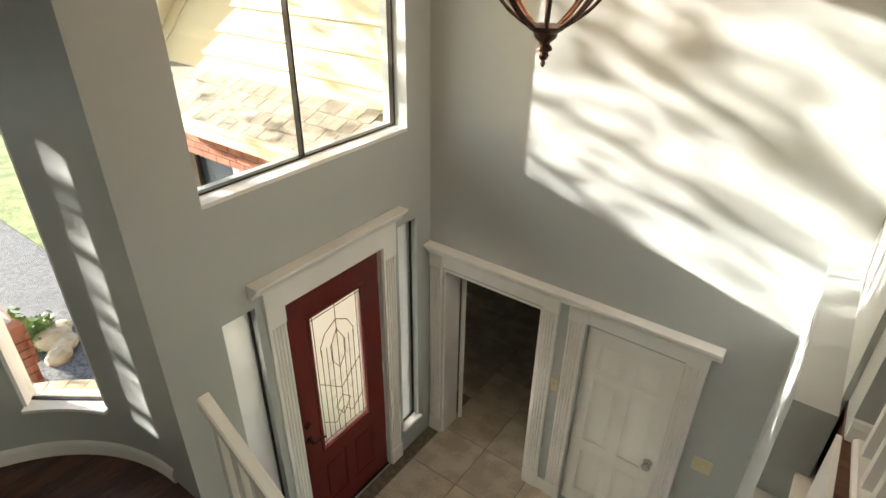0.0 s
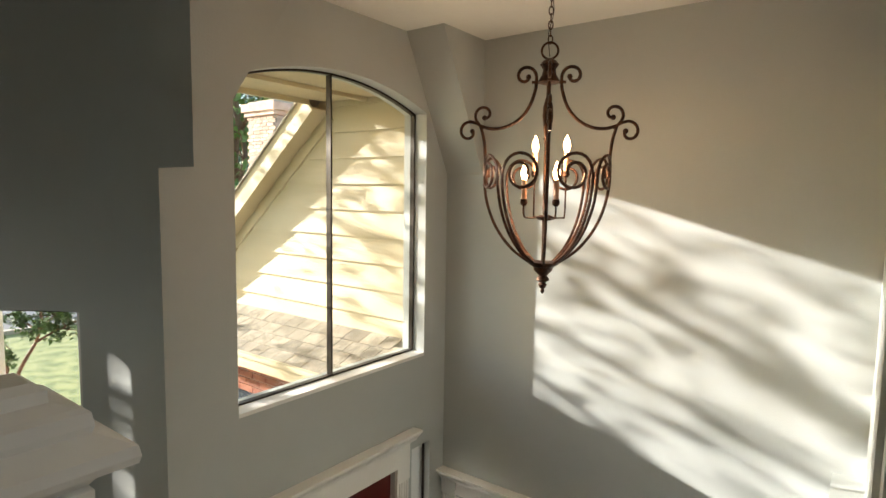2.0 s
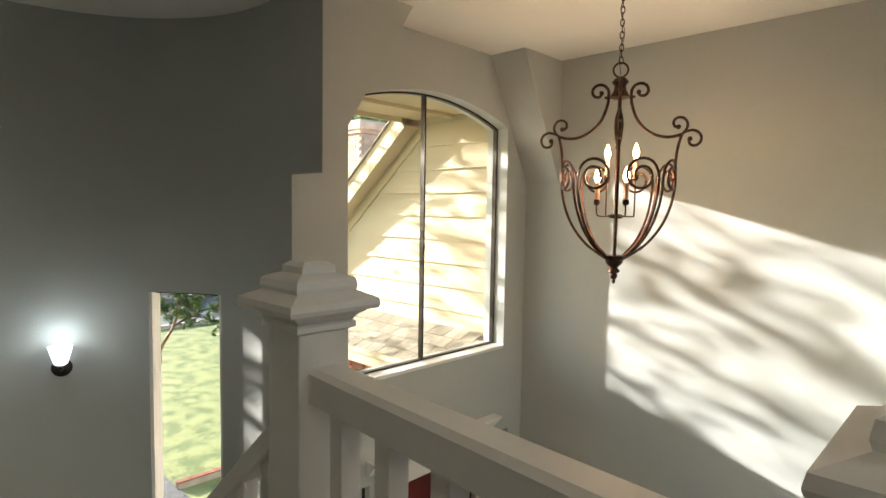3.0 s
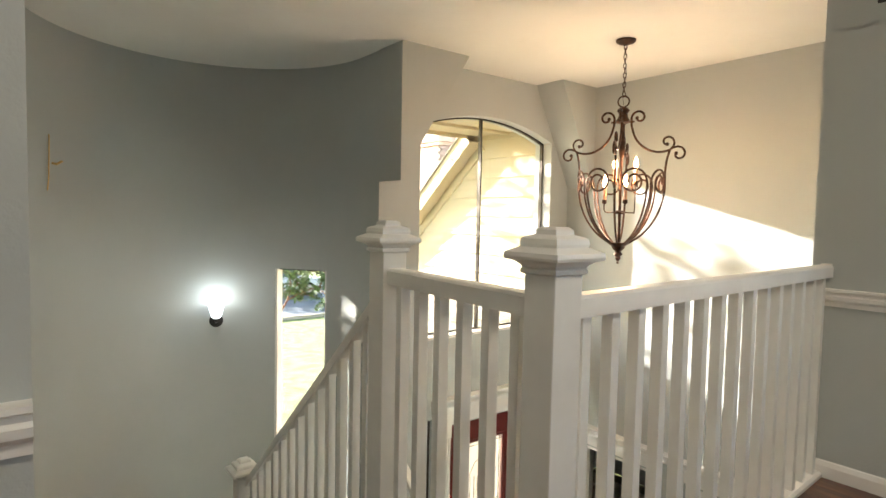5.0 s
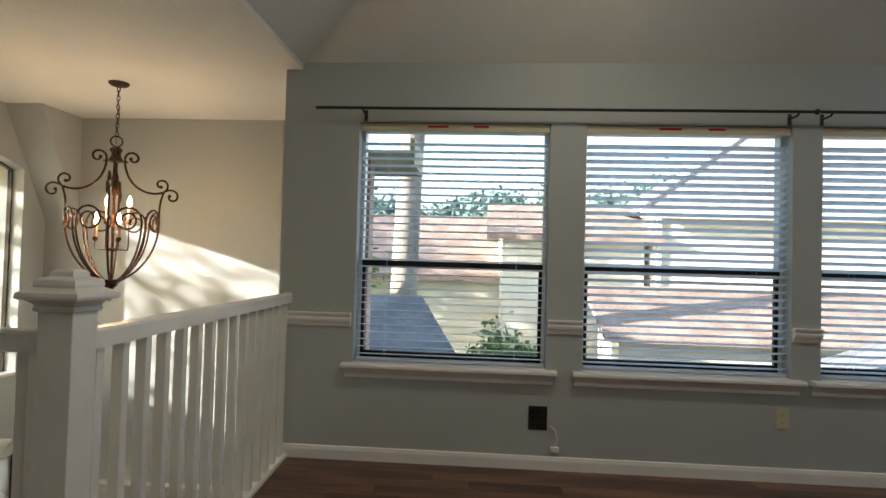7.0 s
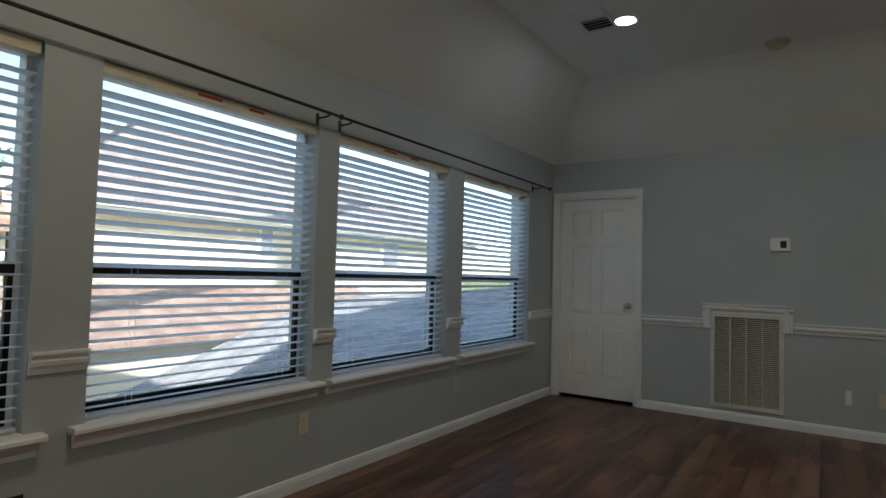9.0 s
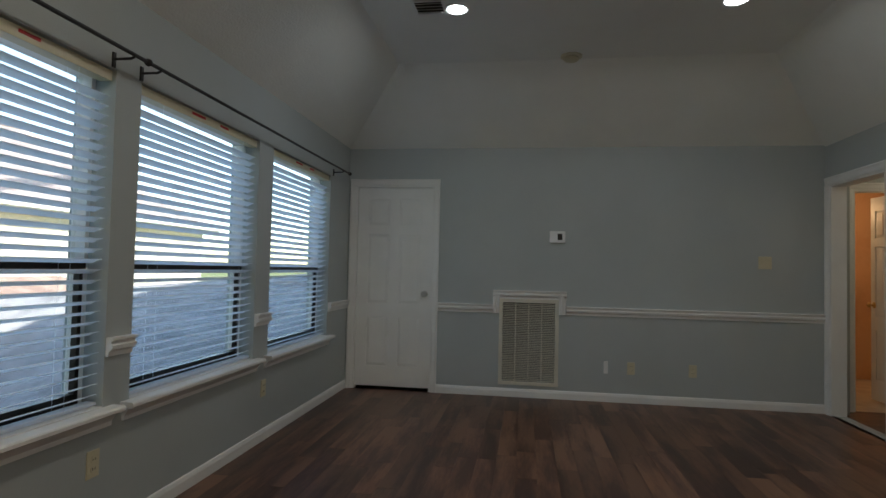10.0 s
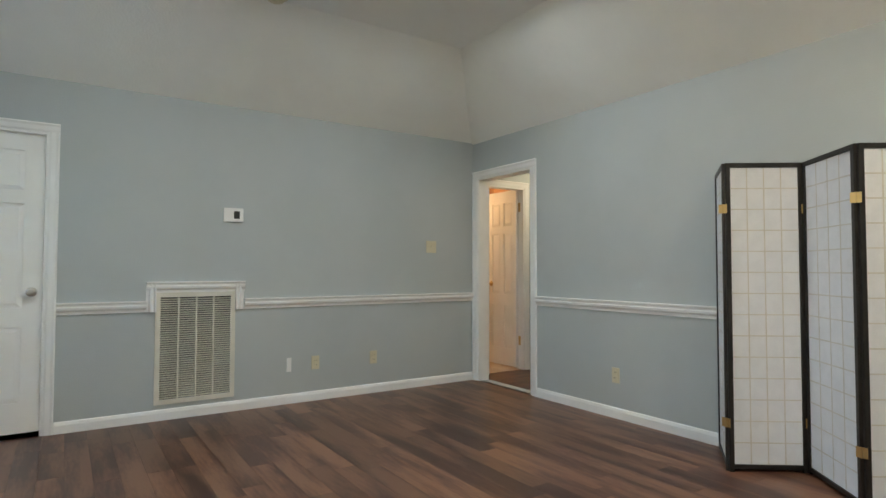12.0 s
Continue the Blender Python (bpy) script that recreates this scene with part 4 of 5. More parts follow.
        part("socket_cup", lathe(bmesh.new(), [(0.008, low - 0.03), (0.017, low - 0.02), (0.015, low)], 10, at), IRON, l, smooth=True)
        part("candle_sleeve", lathe(bmesh.new(), [(0.012, low), (0.012, low + 0.085)], 10, at), CANDLE, l, smooth=True)
        part("bulb", lathe(bmesh.new(), [(0.008, low + 0.085), (0.0155, low + 0.105), (0.016, low + 0.12), (0.009, low + 0.145), (0.001, low + 0.165)], 12, at), FLAME, l, "glowing flame-shaped bulb", smooth=True)
    return c


chandelier(0.0, 1.43)
lamp("chandelier_lamp", "POINT", (0.0, 1.43, 1.48), 4, (1.0, 0.62, 0.36), 0.09)

# ---- arched window over the front door ----
aw = root("window_5", "tall arched picture window with thin dark bronze frame and one mullion", "window")
aw["kind"] = "structure"
gx = XW - 0.10


def arch_z(y, inset=0.0):
    u = 2 * (y - AY0) / (AY1 - AY0) - 1
    return AZ1 + (AZ2 - AZ1) * (1 - u * u) - inset


bm = bmesh.new()
fw = 0.011
box(bm, (gx, AY0, AZ0), (gx - 0.035, AY0 + fw, AZ1 + 0.01))
box(bm, (gx, AY1 - fw, AZ0), (gx - 0.035, AY1, AZ1 + 0.01))
box(bm, (gx, AY0 + fw, AZ0), (gx - 0.035, AY1 - fw, AZ0 + fw))
for (ya, za), (yb, zb) in zip(arc, arc[1:]):
    prism(bm, [(gx, ya, za - fw), (gx, yb, zb - fw), (gx, yb, zb), (gx, ya, za)], (-0.035, 0, 0))
part("window_frame", bm, BRONZE, aw)
part("mullion", boxes(((gx + 0.004, 1.384, AZ0 + fw), (gx - 0.035, 1.396, arch_z(1.39) - fw))), BRONZE, aw)
for a, b in ((AY0, 1.39), (1.39, AY1)):
    bm = bmesh.new()
    n = 12
    prism(bm, [(gx - 0.02, a, AZ0), (gx - 0.02, b, AZ0)] + [(gx - 0.02, b + (a - b) * i / n, arch_z(b + (a - b) * i / n)) for i in range(n + 1)], (-0.004, 0, 0))
    o = part("pane", bm, GLASS, aw)
    o.visible_shadow = False
part("window_sill", boxes(((XW + 0.004, AY0 - 0.0, AZ0 - 0.02), (gx, AY1 + 0.0, AZ0 + 0.003)), bevel=0.003), TRIM, aw)

# ---- stair window in the round wall ----
sw = root("window_6", "tall narrow fixed window in the round stair wall with a pale wood jamb", "window")
sw["kind"] = "structure"
p0, p1 = Vector((*at_angle(WA0, CR + 0.08), 0)), Vector((*at_angle(WA1, CR + 0.08), 0))
ax_ = (p1 - p0).normalized()
L = (p1 - p0).length
m = Matrix.Translation(p0) @ Matrix.Rotation(math.atan2(ax_.y, ax_.x), 4, "Z")
for nm, bb, mat in (("window_frame", [((0, -0.008, WZ0), (0.014, 0.016, WZ1)), ((L - 0.014, -0.008, WZ0), (L, 0.016, WZ1)), ((0.014, -0.008, WZ1 - 0.012), (L - 0.014, 0.016, WZ1)), ((0.014, -0.008, WZ0), (L - 0.014, 0.016, WZ0 + 0.027))], BRONZE),
                    ("pane", [((0.01, 0.0, WZ0 + 0.01), (L - 0.01, 0.004, WZ1 - 0.01))], GLASS)):
    o = part(nm, boxes(*bb), mat, sw)
    o.matrix_basis = m
    if nm == "pane":
        o.visible_shadow = False
bm = bmesh.new()
k = 8
inner = [Vector((*at_angle(WA0 + (WA1 - WA0) * i / k, CR - 0.035), WZ0)) for i in range(k + 1)]
outer = [Vector((*at_angle(WA0 + (WA1 - WA0) * i / k, CR + 0.125), WZ0)) for i in range(k + 1)]
prism(bm, inner + outer[::-1], (0, 0, 0.02))
part("window_sill", bm, TRIM, sw)
bm = bmesh.new()
for a, s in ((WA0, 1), (WA1, -1)):
    prism(bm, [(*at_angle(a, CR + 0.005), WZ0 + 0.02), (*at_angle(a, CR + 0.125), WZ0 + 0.02), (*at_angle(a + s * 1.0, CR + 0.125), WZ0 + 0.02), (*at_angle(a + s * 1.0, CR + 0.005), WZ0 + 0.02)], (0, 0, WZ1 - WZ0 - 0.02))
part("jamb", bm, TRIM, sw)
bm = bmesh.new()
for i in range(6):
    a, b_ = WA0 - 3 + (WA1 - WA0 + 6) * i / 6, WA0 - 3 + (WA1 - WA0 + 6) * (i + 1) / 6 - 0.25
    prism(bm, [(*at_angle(a, CR + 0.07), WZ0 - 0.05), (*at_angle(b_, CR + 0.07), WZ0 - 0.05), (*at_angle(b_, CR + 0.23), WZ0 - 0.07), (*at_angle(a, CR + 0.23), WZ0 - 0.07)], (0, 0, 0.072))
part("stone_sill", bm, STONE, sw, "pale rough stone outer sill")

# ---- front door with leaded glass, and sidelights ----
DX = XW - 0.03
fd = root("door_2", "dark red front door with a tall leaded-glass panel over two lower panels", "door", (DX, 1.805, FZ), -90 + 180, kind="structure")
# local x runs from the hinge side towards the south; front (room side) at local -y is world +x
fd.matrix_world = pose(DX, 1.045, FZ + 0.012, 0, 0, 90)
DW, DH = 0.81, 2.07
gl = (0.17, DW - 0.17, 0.72, 1.88)
pans = [(0.15, DW / 2 - 0.035, 0.17, 0.58), (DW / 2 + 0.035, DW - 0.15, 0.17, 0.58)]
bm = bmesh.new()
cells(bm, 0, DW, 0, DH, [gl] + pans, lambda a, b, c, d: ((a, 0, c), (b, 0.045, d)))
part("leaf_frame", bm, RED, fd)
for a, b, c, d in pans:
    bm = bmesh.new()
    box(bm, (a, 0.012, c), (b, 0.032, d))
    box(bm, (a + 0.035, 0.004, c + 0.035), (b - 0.035, 0.0119, d - 0.035), 0.003)
    part("door_panel", bm, RED, fd)
a, b, c, d = gl
part("glass_moulding", boxes(((a - 0.012, -0.008, c - 0.012), (a + 0.012, 0.0, d + 0.012)), ((b - 0.012, -0.008, c - 0.012), (b + 0.012, 0, d + 0.012)), ((a + 0.012, -0.008, c - 0.012), (b - 0.012, 0, c + 0.012)), ((a + 0.012, -0.008, d - 0.012), (b - 0.012, 0, d + 0.012))), RED, fd)
o = part("leaded_glass", boxes(((a, 0.018, c), (b, 0.024, d))), LEADED, fd, "frosted and bevelled glass")
bm = bmesh.new()
W_, H_, mx = b - a, d - c, (a + b) / 2
y_ = 0.014


def came(pts, r=0.0026):
    tube(bm, [(x, y_, z) for x, z in pts], r, 5)


for k in (0.045, W_ - 0.045):
    came([(a + k, c), (a + k, d)])
for k in (0.05, H_ - 0.05):
    came([(a, c + k), (b, c + k)])
for k in (0.09, 0.135, 0.18, W_ - 0.18, W_ - 0.135, W_ - 0.09):
    came([(a + k, c + 0.05), (a + k, c + H_ * 0.72)])
came([(mx, c), (mx, d)])
for s_ in (-1, 1):
    came([(mx + s_ * 0.145, c + H_ * 0.66), (mx + s_ * 0.15, c + H_ * 0.74), (mx + s_ * 0.1, c + H_ * 0.82), (mx, c + H_ * 0.87)])
    came([(mx, c + H_ * 0.52), (mx + s_ * 0.06, c + H_ * 0.60), (mx + s_ * 0.065, c + H_ * 0.70), (mx, c + H_ * 0.80)])
    came([(mx + s_ * 0.19, c + H_ * 0.5), (mx + s_ * 0.08, c + H_ * 0.42), (mx, c + H_ * 0.36)])
    came([(mx + s_ * 0.19, c + H_ * 0.2), (mx + s_ * 0.08, c + H_ * 0.12), (mx, c + H_ * 0.2)])
    came([(mx, c + H_ * 0.3), (mx + s_ * 0.07, c + H_ * 0.24), (mx, c + H_ * 0.14)])
part("lead_came", bm, BRONZE, fd)
bm = bmesh.new()
for dz, s_ in ((0.0, 0.035), (0.17, 0.03), (-0.14, 0.03)):
    for sx_ in (-1, 0, 1):
        prism(bm, [(mx + sx_ * 0.09 - s_, 0.006, c + H_ * 0.45 + dz), (mx + sx_ * 0.09, 0.006, c + H_ * 0.45 + dz - s_), (mx + sx_ * 0.09 + s_, 0.006, c + H_ * 0.45 + dz), (mx + sx_ * 0.09, 0.006, c + H_ * 0.45 + dz + s_)], (0, 0.008, 0))
part("bevel_gem", bm, GLASS, fd)
m = Matrix.Translation((0.06, 0, 0.92)) @ Matrix.Rotation(radians(90), 4, "X")
part("door_handle", tube(lathe(bmesh.new(), [(0.03, 0), (0.03, 0.01), (0.012, 0.015), (0.01, 0.05)], 14, m), [(0.06, -0.05, 0.92), (0.12, -0.055, 0.92), (0.16, -0.05, 0.905)], 0.008, 8), IRON, fd, smooth=True)
part("deadbolt", lathe(bmesh.new(), [(0.03, 0), (0.028, 0.014), (0.015, 0.02)], 14, Matrix.Translation((0.06, 0, 1.06)) @ Matrix.Rotation(radians(90), 4, "X")), IRON, fd, smooth=True)
for z in (0.25, 1.0, 1.8):
    part("hinge", boxes(((DW - 0.004, -0.008, z), (DW + 0.006, 0.002, z + 0.1))), STEEL, fd)
part("threshold", boxes(((0, -0.02, -0.012), (DW, 0.05, -0.001))), BRONZE, fd)
part("weather_strip", boxes(((-0.008, 0.01, 0), (0.0, 0.04, DH))), BLACK, fd)

for i, (ya, yb) in enumerate(((0.655, 0.86), (2.04, 2.245))):
    s = root("window_%d" % (7 + i), "narrow frosted sidelight beside the front door with a dark frame edge", "window", kind="structure")
    part("window_frame", boxes(((XW - 0.05, ya, -2.38), (XW - 0.09, ya + 0.006, -0.46)), ((XW - 0.05, yb - 0.014, -2.38), (XW - 0.09, yb, -0.46)), ((XW - 0.05, ya + 0.006, -0.47), (XW - 0.09, yb - 0.014, -0.46)), ((XW - 0.05, ya + 0.006, -2.38), (XW - 0.09, yb - 0.014, -2.37))), BRONZE, s)
    part("pane", boxes(((XW - 0.06, ya + 0.005, -2.371), (XW - 0.064, yb - 0.013, -0.469))), FROST, s)
    part("window_sill", boxes(((XW + 0.03, ya - 0.02, -2.40), (XW - 0.10, yb + 0.02, -2.379)), bevel=0.003), TRIM, s)


def pilaster(name, axis, u, z0, z1, w, parent):
    """A fluted casing with a plain block above and below, standing off the wall by 2 cm."""
    bm = bmesh.new()
    blk = 0.11
    t = 0.018
    pr = []                                                # fluted cross-section
    n = 4
    pr.append((0, 0))
    pr.append((0, t))
    for k in range(n):
        a_, b_ = 0.012 + (w - 0.024) * k / n, 0.012 + (w - 0.024) * (k + 1) / n
        q = (b_ - a_)
        pr += [(a_ + q * 0.12, t), (a_ + q * 0.32, t - 0.009), (a_ + q * 0.68, t - 0.009), (a_ + q * 0.88, t)]
    pr += [(w, t), (w, 0)]
    P = (lambda a_, o, z: (XW + o, u + a_, z)) if axis == "x" else (lambda a_, o, z: (u + a_, YN - o, z))
    prism(bm, [P(a_, o, z0 + blk + 0.04) for a_, o in pr], (0, 0, z1 - blk - (z0 + blk + 0.04)))
    box(bm, P(-0.004, 0, z0), P(w + 0.004, t + 0.008, z0 + blk + 0.04))
    box(bm, P(-0.004, 0, z1 - blk), P(w + 0.004, t + 0.006, z1))
    return part(name, bm, TRIM, parent)


surround = root("front_door_surround", "white fluted casings and crown-moulded header round the front door", "door surround", kind="structure")
pilaster("pilaster", "x", 0.91, FZ, -0.53, 0.12, surround)
pilaster("pilaster", "x", 1.87, FZ, -0.53, 0.12, surround)
part("header", boxes(((XW, 0.905, -0.53), (XW + 0.026, 1.995, -0.385))), TRIM, surround)
CROWN = [(0, 0), (0.03, 0), (0.036, 0.018), (0.05, 0.03), (0.075, 0.062), (0.085, 0.068), (0.085, 0.085), (0, 0.085)]
bm = bmesh.new()
sweep(bm, CROWN, (XW, 0.83, -0.385), (XW, 2.06, -0.385), (1, 0, 0))
part("crown", bm, TRIM, surround)
surround2 = root("inner_doors_surround", "white fluted casings under one long crown moulding round two doorways", "door surround", kind="structure")
for x in (-1.268, -0.305, -0.112, 0.647):
    pilaster("pilaster", "y", x, FZ, -0.80, 0.115, surround2)
part("header", boxes(((-1.272, YN - 0.012, -0.90), (-0.185, YN, -0.80)), ((-0.116, YN - 0.012, -0.90), (0.766, YN, -0.80))), TRIM, surround2)
part("frieze", boxes(((XW + 0.001, YN - 0.02, -0.80), (0.79, YN, -0.775))), TRIM, surround2)
bm = bmesh.new()
sweep(bm, CROWN, (XW + 0.001, YN, -0.80), (0.82, YN, -0.80), (0, -1, 0))
part("crown", bm, TRIM, surround2)
part("jamb", boxes(((-1.152, YN, FZ), (-1.13, YN + 0.2, -0.918)), ((-0.327, YN, FZ), (-0.305, YN + 0.2, -0.918)), ((-1.13, YN, -0.94), (-0.327, YN + 0.2, -0.917))), TRIM, surround2)
# the door that stands open inside the dark doorway, and the closed closet door
od = root("door_3", "white six-panel door standing open into the dark side hall", "door", (-1.09, YN + 0.235, FZ + 0.012), 124, kind="structure")
six_panel(od, 0.72, 1.68, 0.66)
cd = root("door_4", "closed white six-panel closet door with a small steel knob", "door", (0.018, YN + 0.03, FZ + 0.012), 0, kind="structure")
six_panel(cd, 0.62, 1.70, 0.56, kz=0.78)
plate("light_switch", "cream single light switch between the two doorways", "switch", (-0.16, YN, -1.52), 0, 0.07, kind_="switch")
plate("light_switch", "cream double light switch past the closet door", "switch", (0.89, YN, -1.62), 0, 0.115, kind_="switch")
hx, hy = at_angle(235)
hk = root("wall_hook", "thin brass picture wire and pin on the stair wall", "wall hook", (hx, hy, 1.47), 145)
part("hook_wire", tube(bmesh.new(), smooth_line([(0.012, -0.008, 0.18), (0.004, -0.012, 0.09), (0, -0.012, 0), (-0.004, -0.012, -0.09), (-0.012, -0.008, -0.18)]), 0.004, 6), BRASS, hk)
part("hook_pin", tube(bmesh.new(), [(0.05, -0.001, 0.0), (0.055, -0.03, -0.005), (0.075, -0.04, 0.01), (0.09, -0.04, 0.015)], 0.008, 6), BRASS, hk)

# ---- passage behind the loft's south doorway ----
PY = LY0 - 0.95
struct(wall("wall_passage_east", "x", 7.755, 7.875, -5.2, LY0 - 0.2, 0, CZ, [(-4.12, -3.60, 0, 2.03)]))
casing("door_casing", 0.52, 2.03, (7.755, -3.60, 0), -90, 0.06, 0.12)
pdoor = root("door_5", "open six-panel door in warm light at a small bathroom", "door", (7.835, -4.10, 0.02), 0, kind="structure")
six_panel(pdoor, 0.50, 2.0, 0.45, y=0.0, knob_mat=BRASS)
for z in (0.25, 1.75):
    part("hinge", boxes(((-0.03, -0.004, z), (0.01, 0.004, z + 0.1))), BRASS, pdoor)
m = Matrix.Translation((0.45, 0.035, 0.93)) @ Matrix.Rotation(radians(-90), 4, "X")
part("knob", lathe(bmesh.new(), [(0.032, 0), (0.012, 0.01), (0.011, 0.03), (0.028, 0.045), (0.008, 0.066)], 16, m), BRASS, pdoor, "round knob", smooth=True)
struct(part("wall_bath", boxes(((7.876, -5.199, 0), (9.649, -5.18, CZ)), ((9.63, -5.18, 0), (9.649, LY0 - 0.22, CZ))), WARMWALL))
lamp("bath_lamp", "POINT", (9.03, -3.9, 1.95), 2.9, (1.0, 0.58, 0.28), 0.06)
# No known fixture here; warm fill added to brighten the passage.
lamp("passage_lamp", "POINT", (7.13, -4.4, 2.15), 0.95, (1.0, 0.80, 0.55), 0.08)

# ---- outside ----
bm = bmesh.new()
S = 900
prism(bm, [(-S, -S, GZ - 0.5), (S, -S, GZ - 0.5), (S, S, GZ - 0.5), (-S, S, GZ - 0.5)], (0, 0, 0.5))
struct(part("ground", bm, GRASS))
struct(part("driveway", boxes(((-14.0, -2.0, GZ - 0.1), (-3.6, 1.82, GZ + 0.02)),), PEBBLE))
struct(part("walkway", boxes(((-3.6, -0.2, GZ - 0.1), (-1.6, 2.0, GZ + 0.02)),), PEBBLE))
struct(part("street", boxes(((-26.0, -80, GZ - 0.1), (-18.5, 120, GZ + 0.02)),), ASPHALT))
struct(part("kerb", boxes(((-18.5, -80, GZ - 0.1), (-18.3, 120, GZ + 0.12)), ((-26.2, -80, GZ - 0.1), (-26.0, 120, GZ + 0.12))), MORTAR))

# outer skin of the house round the rooms
wing = root("house_wing", "cream lap-sided gable wing over a brick base", "house")
WX0, WX1, WY = -4.6, -1.485, 2.3


def rake_z(x):
    return 1.74 + 0.82 * (x + 2.83)


bm = bmesh.new()
prism(bm, [(WX0, WY, 0.05), (WX1, WY, 0.05), (WX1, WY, 2.3), (-2.45, WY, 2.3), (WX0, WY, rake_z(WX0))], (0, 0.15, 0))
part("wall_core", bm, SIDING, wing)
h = 0.205
z = 0.17
while z < 2.2:
    xl = max(WX0, -2.83 + (z + h * 0.5 - 1.74) / 0.82 - 0.02)
    xl2 = max(WX0, -2.83 + (z + h - 1.74) / 0.82)
    bm = bmesh.new()
    vs = [(xl, WY - 0.028, z), (WX1, WY - 0.028, z), (WX1, WY - 0.006, z + h), (xl2, WY - 0.006, z + h)]
    prism(bm, vs, (0, 0.02, 0))
    part("siding_board", bm, SIDING, wing)
    z += h
rk = [(-4.75, rake_z(-4.75)), (-2.45, rake_z(-2.45))]
sw_ = Vector((rk[1][0] - rk[0][0], 0, rk[1][1] - rk[0][1]))
nrm = Vector((-sw_.z, 0, sw_.x)).normalized()
a = Vector((rk[0][0], WY - 0.2, rk[0][1]))
part("rake_board", prism(bmesh.new(), [a + nrm * 0.06, a - nrm * 0.10, a - nrm * 0.10 + Vector((0, 0.022, 0)), a + nrm * 0.06 + Vector((0, 0.022, 0))], sw_), SIDING, wing)
part("rake_soffit", prism(bmesh.new(), [a - nrm * 0.06 + Vector((0, 0.023, 0)), a - nrm * 0.08 + Vector((0, 0.023, 0)), a - nrm * 0.08 + Vector((0, 0.2, 0)), a - nrm * 0.06 + Vector((0, 0.2, 0))], sw_), SIDING, wing)
part("rake_trim", prism(bmesh.new(), [a - nrm * 0.13 + Vector((0, 0.165, 0)), a - nrm * 0.19 + Vector((0, 0.165, 0)), a - nrm * 0.19 + Vector((0, 0.19, 0)), a - nrm * 0.13 + Vector((0, 0.19, 0))], sw_), SIDING, wing)
part("wing_roof", prism(bmesh.new(), [a + nrm * 0.075 + Vector((0, -0.02, 0)), a + nrm * 0.061 + Vector((0, -0.02, 0)), a + nrm * 0.061 + Vector((0, 6, 0)), a + nrm * 0.075 + Vector((0, 6, 0))], sw_), SHINGLE, wing)
# brick base with a window opening
core = wall("brick_core", "y", WY - 0.15, WY, WX0, WX1, GZ, 0.06, [(-3.95, -3.28, -1.6, -0.44)], MORTAR)
core.parent = wing
part("window_frame", boxes(((-3.95, WY - 0.10, -1.6), (-3.91, WY - 0.05, -0.44)), ((-3.32, WY - 0.10, -1.6), (-3.28, WY - 0.05, -0.44)), ((-3.91, WY - 0.10, -0.49), (-3.32, WY - 0.05, -0.44))), BRONZE, wing)
part("window_glass", boxes(((-3.91, WY - 0.07, -1.6), (-3.32, WY - 0.065, -0.49))), CARGLASS, wing)
# Black board behind the panes stands in for a dark, unbuilt interior.
part("window_back", boxes(((-4.0, WY + 0.3, -1.7), (-3.2, WY + 0.32, -0.3))), BLACK, wing)
# skirt roof
ye, ze, yt, zt = 1.78, 0.02, WY - 0.03, 0.23
part("skirt_deck", prism(bmesh.new(), [(WX0, ye, ze - 0.03), (WX0, yt, zt - 0.03), (WX0, yt, zt - 0.012), (WX0, ye, ze - 0.012)], (WX1 - WX0, 0, 0)), SHINGLE, wing)
part("skirt_fascia", boxes(((WX0, ye - 0.02, ze - 0.13), (WX1, ye, ze + 0.005)), ((WX0, ye - 0.05, ze - 0.03), (WX1, ye - 0.021, ze + 0.004))), SIDING, wing)
part("skirt_soffit", boxes(((WX0, ye + 0.001, ze - 0.13), (WX1, WY - 0.16, ze - 0.115))), SIDING, wing)
# our own eave over the arched window
eave = root("house_eave", "cream boarded eave soffit with fascia over the arched window", "eave")
part("soffit", boxes(((-2.42, 0.56, 2.06), (-1.485, WY, 2.085))), SIDING, eave)
part("fascia", boxes(((-2.45, 0.56, 2.02), (-2.42, 2.1, 2.2))), SIDING, eave)
part("soffit_trim", boxes(((-2.0, 0.6, 2.03), (-1.95, WY - 0.03, 2.059)), ((-1.53, 0.6, 2.02), (-1.486, WY - 0.03, 2.059))), SIDING, eave)
part("eave_roof", prism(bmesh.new(), [(-2.5, 0.56, 2.2), (-2.5, 0.56, 2.23), (-1.3, 0.56, 3.2), (-1.3, 0.56, 3.17)], (0, 2.4, 0)), SHINGLE, eave)
struct(wall("wall_outer_west", "x", XW - 0.2, XW - 0.205, 0.31, YN + 0.2, CZ, CZ + 0.3))
# main roof over everything
struct(part("roof", prism(bmesh.new(), [(-2.8, -4.2, 3.2), (8.8, -4.2, 3.2), (8.8, 1.6, 3.2), (1.6, 2.9, 3.2), (-2.0, 2.9, 3.2)], (0, 0, 0.2)), GREYROOF))

# chimney
ch = root("chimney", "weathered brick chimney with a corbelled top", "chimney", (-8.2, 6.2, GZ))
part("stack_core", boxes(((-0.4, -0.42, 0), (0.4, 0.42, 5.9))), MORTAR, ch)
part("corbel", boxes(((-0.46, -0.48, 5.62), (0.46, 0.48, 5.70)), ((-0.5, -0.52, 5.70), (0.5, 0.52, 5.85))), CHIMBRICK, ch)


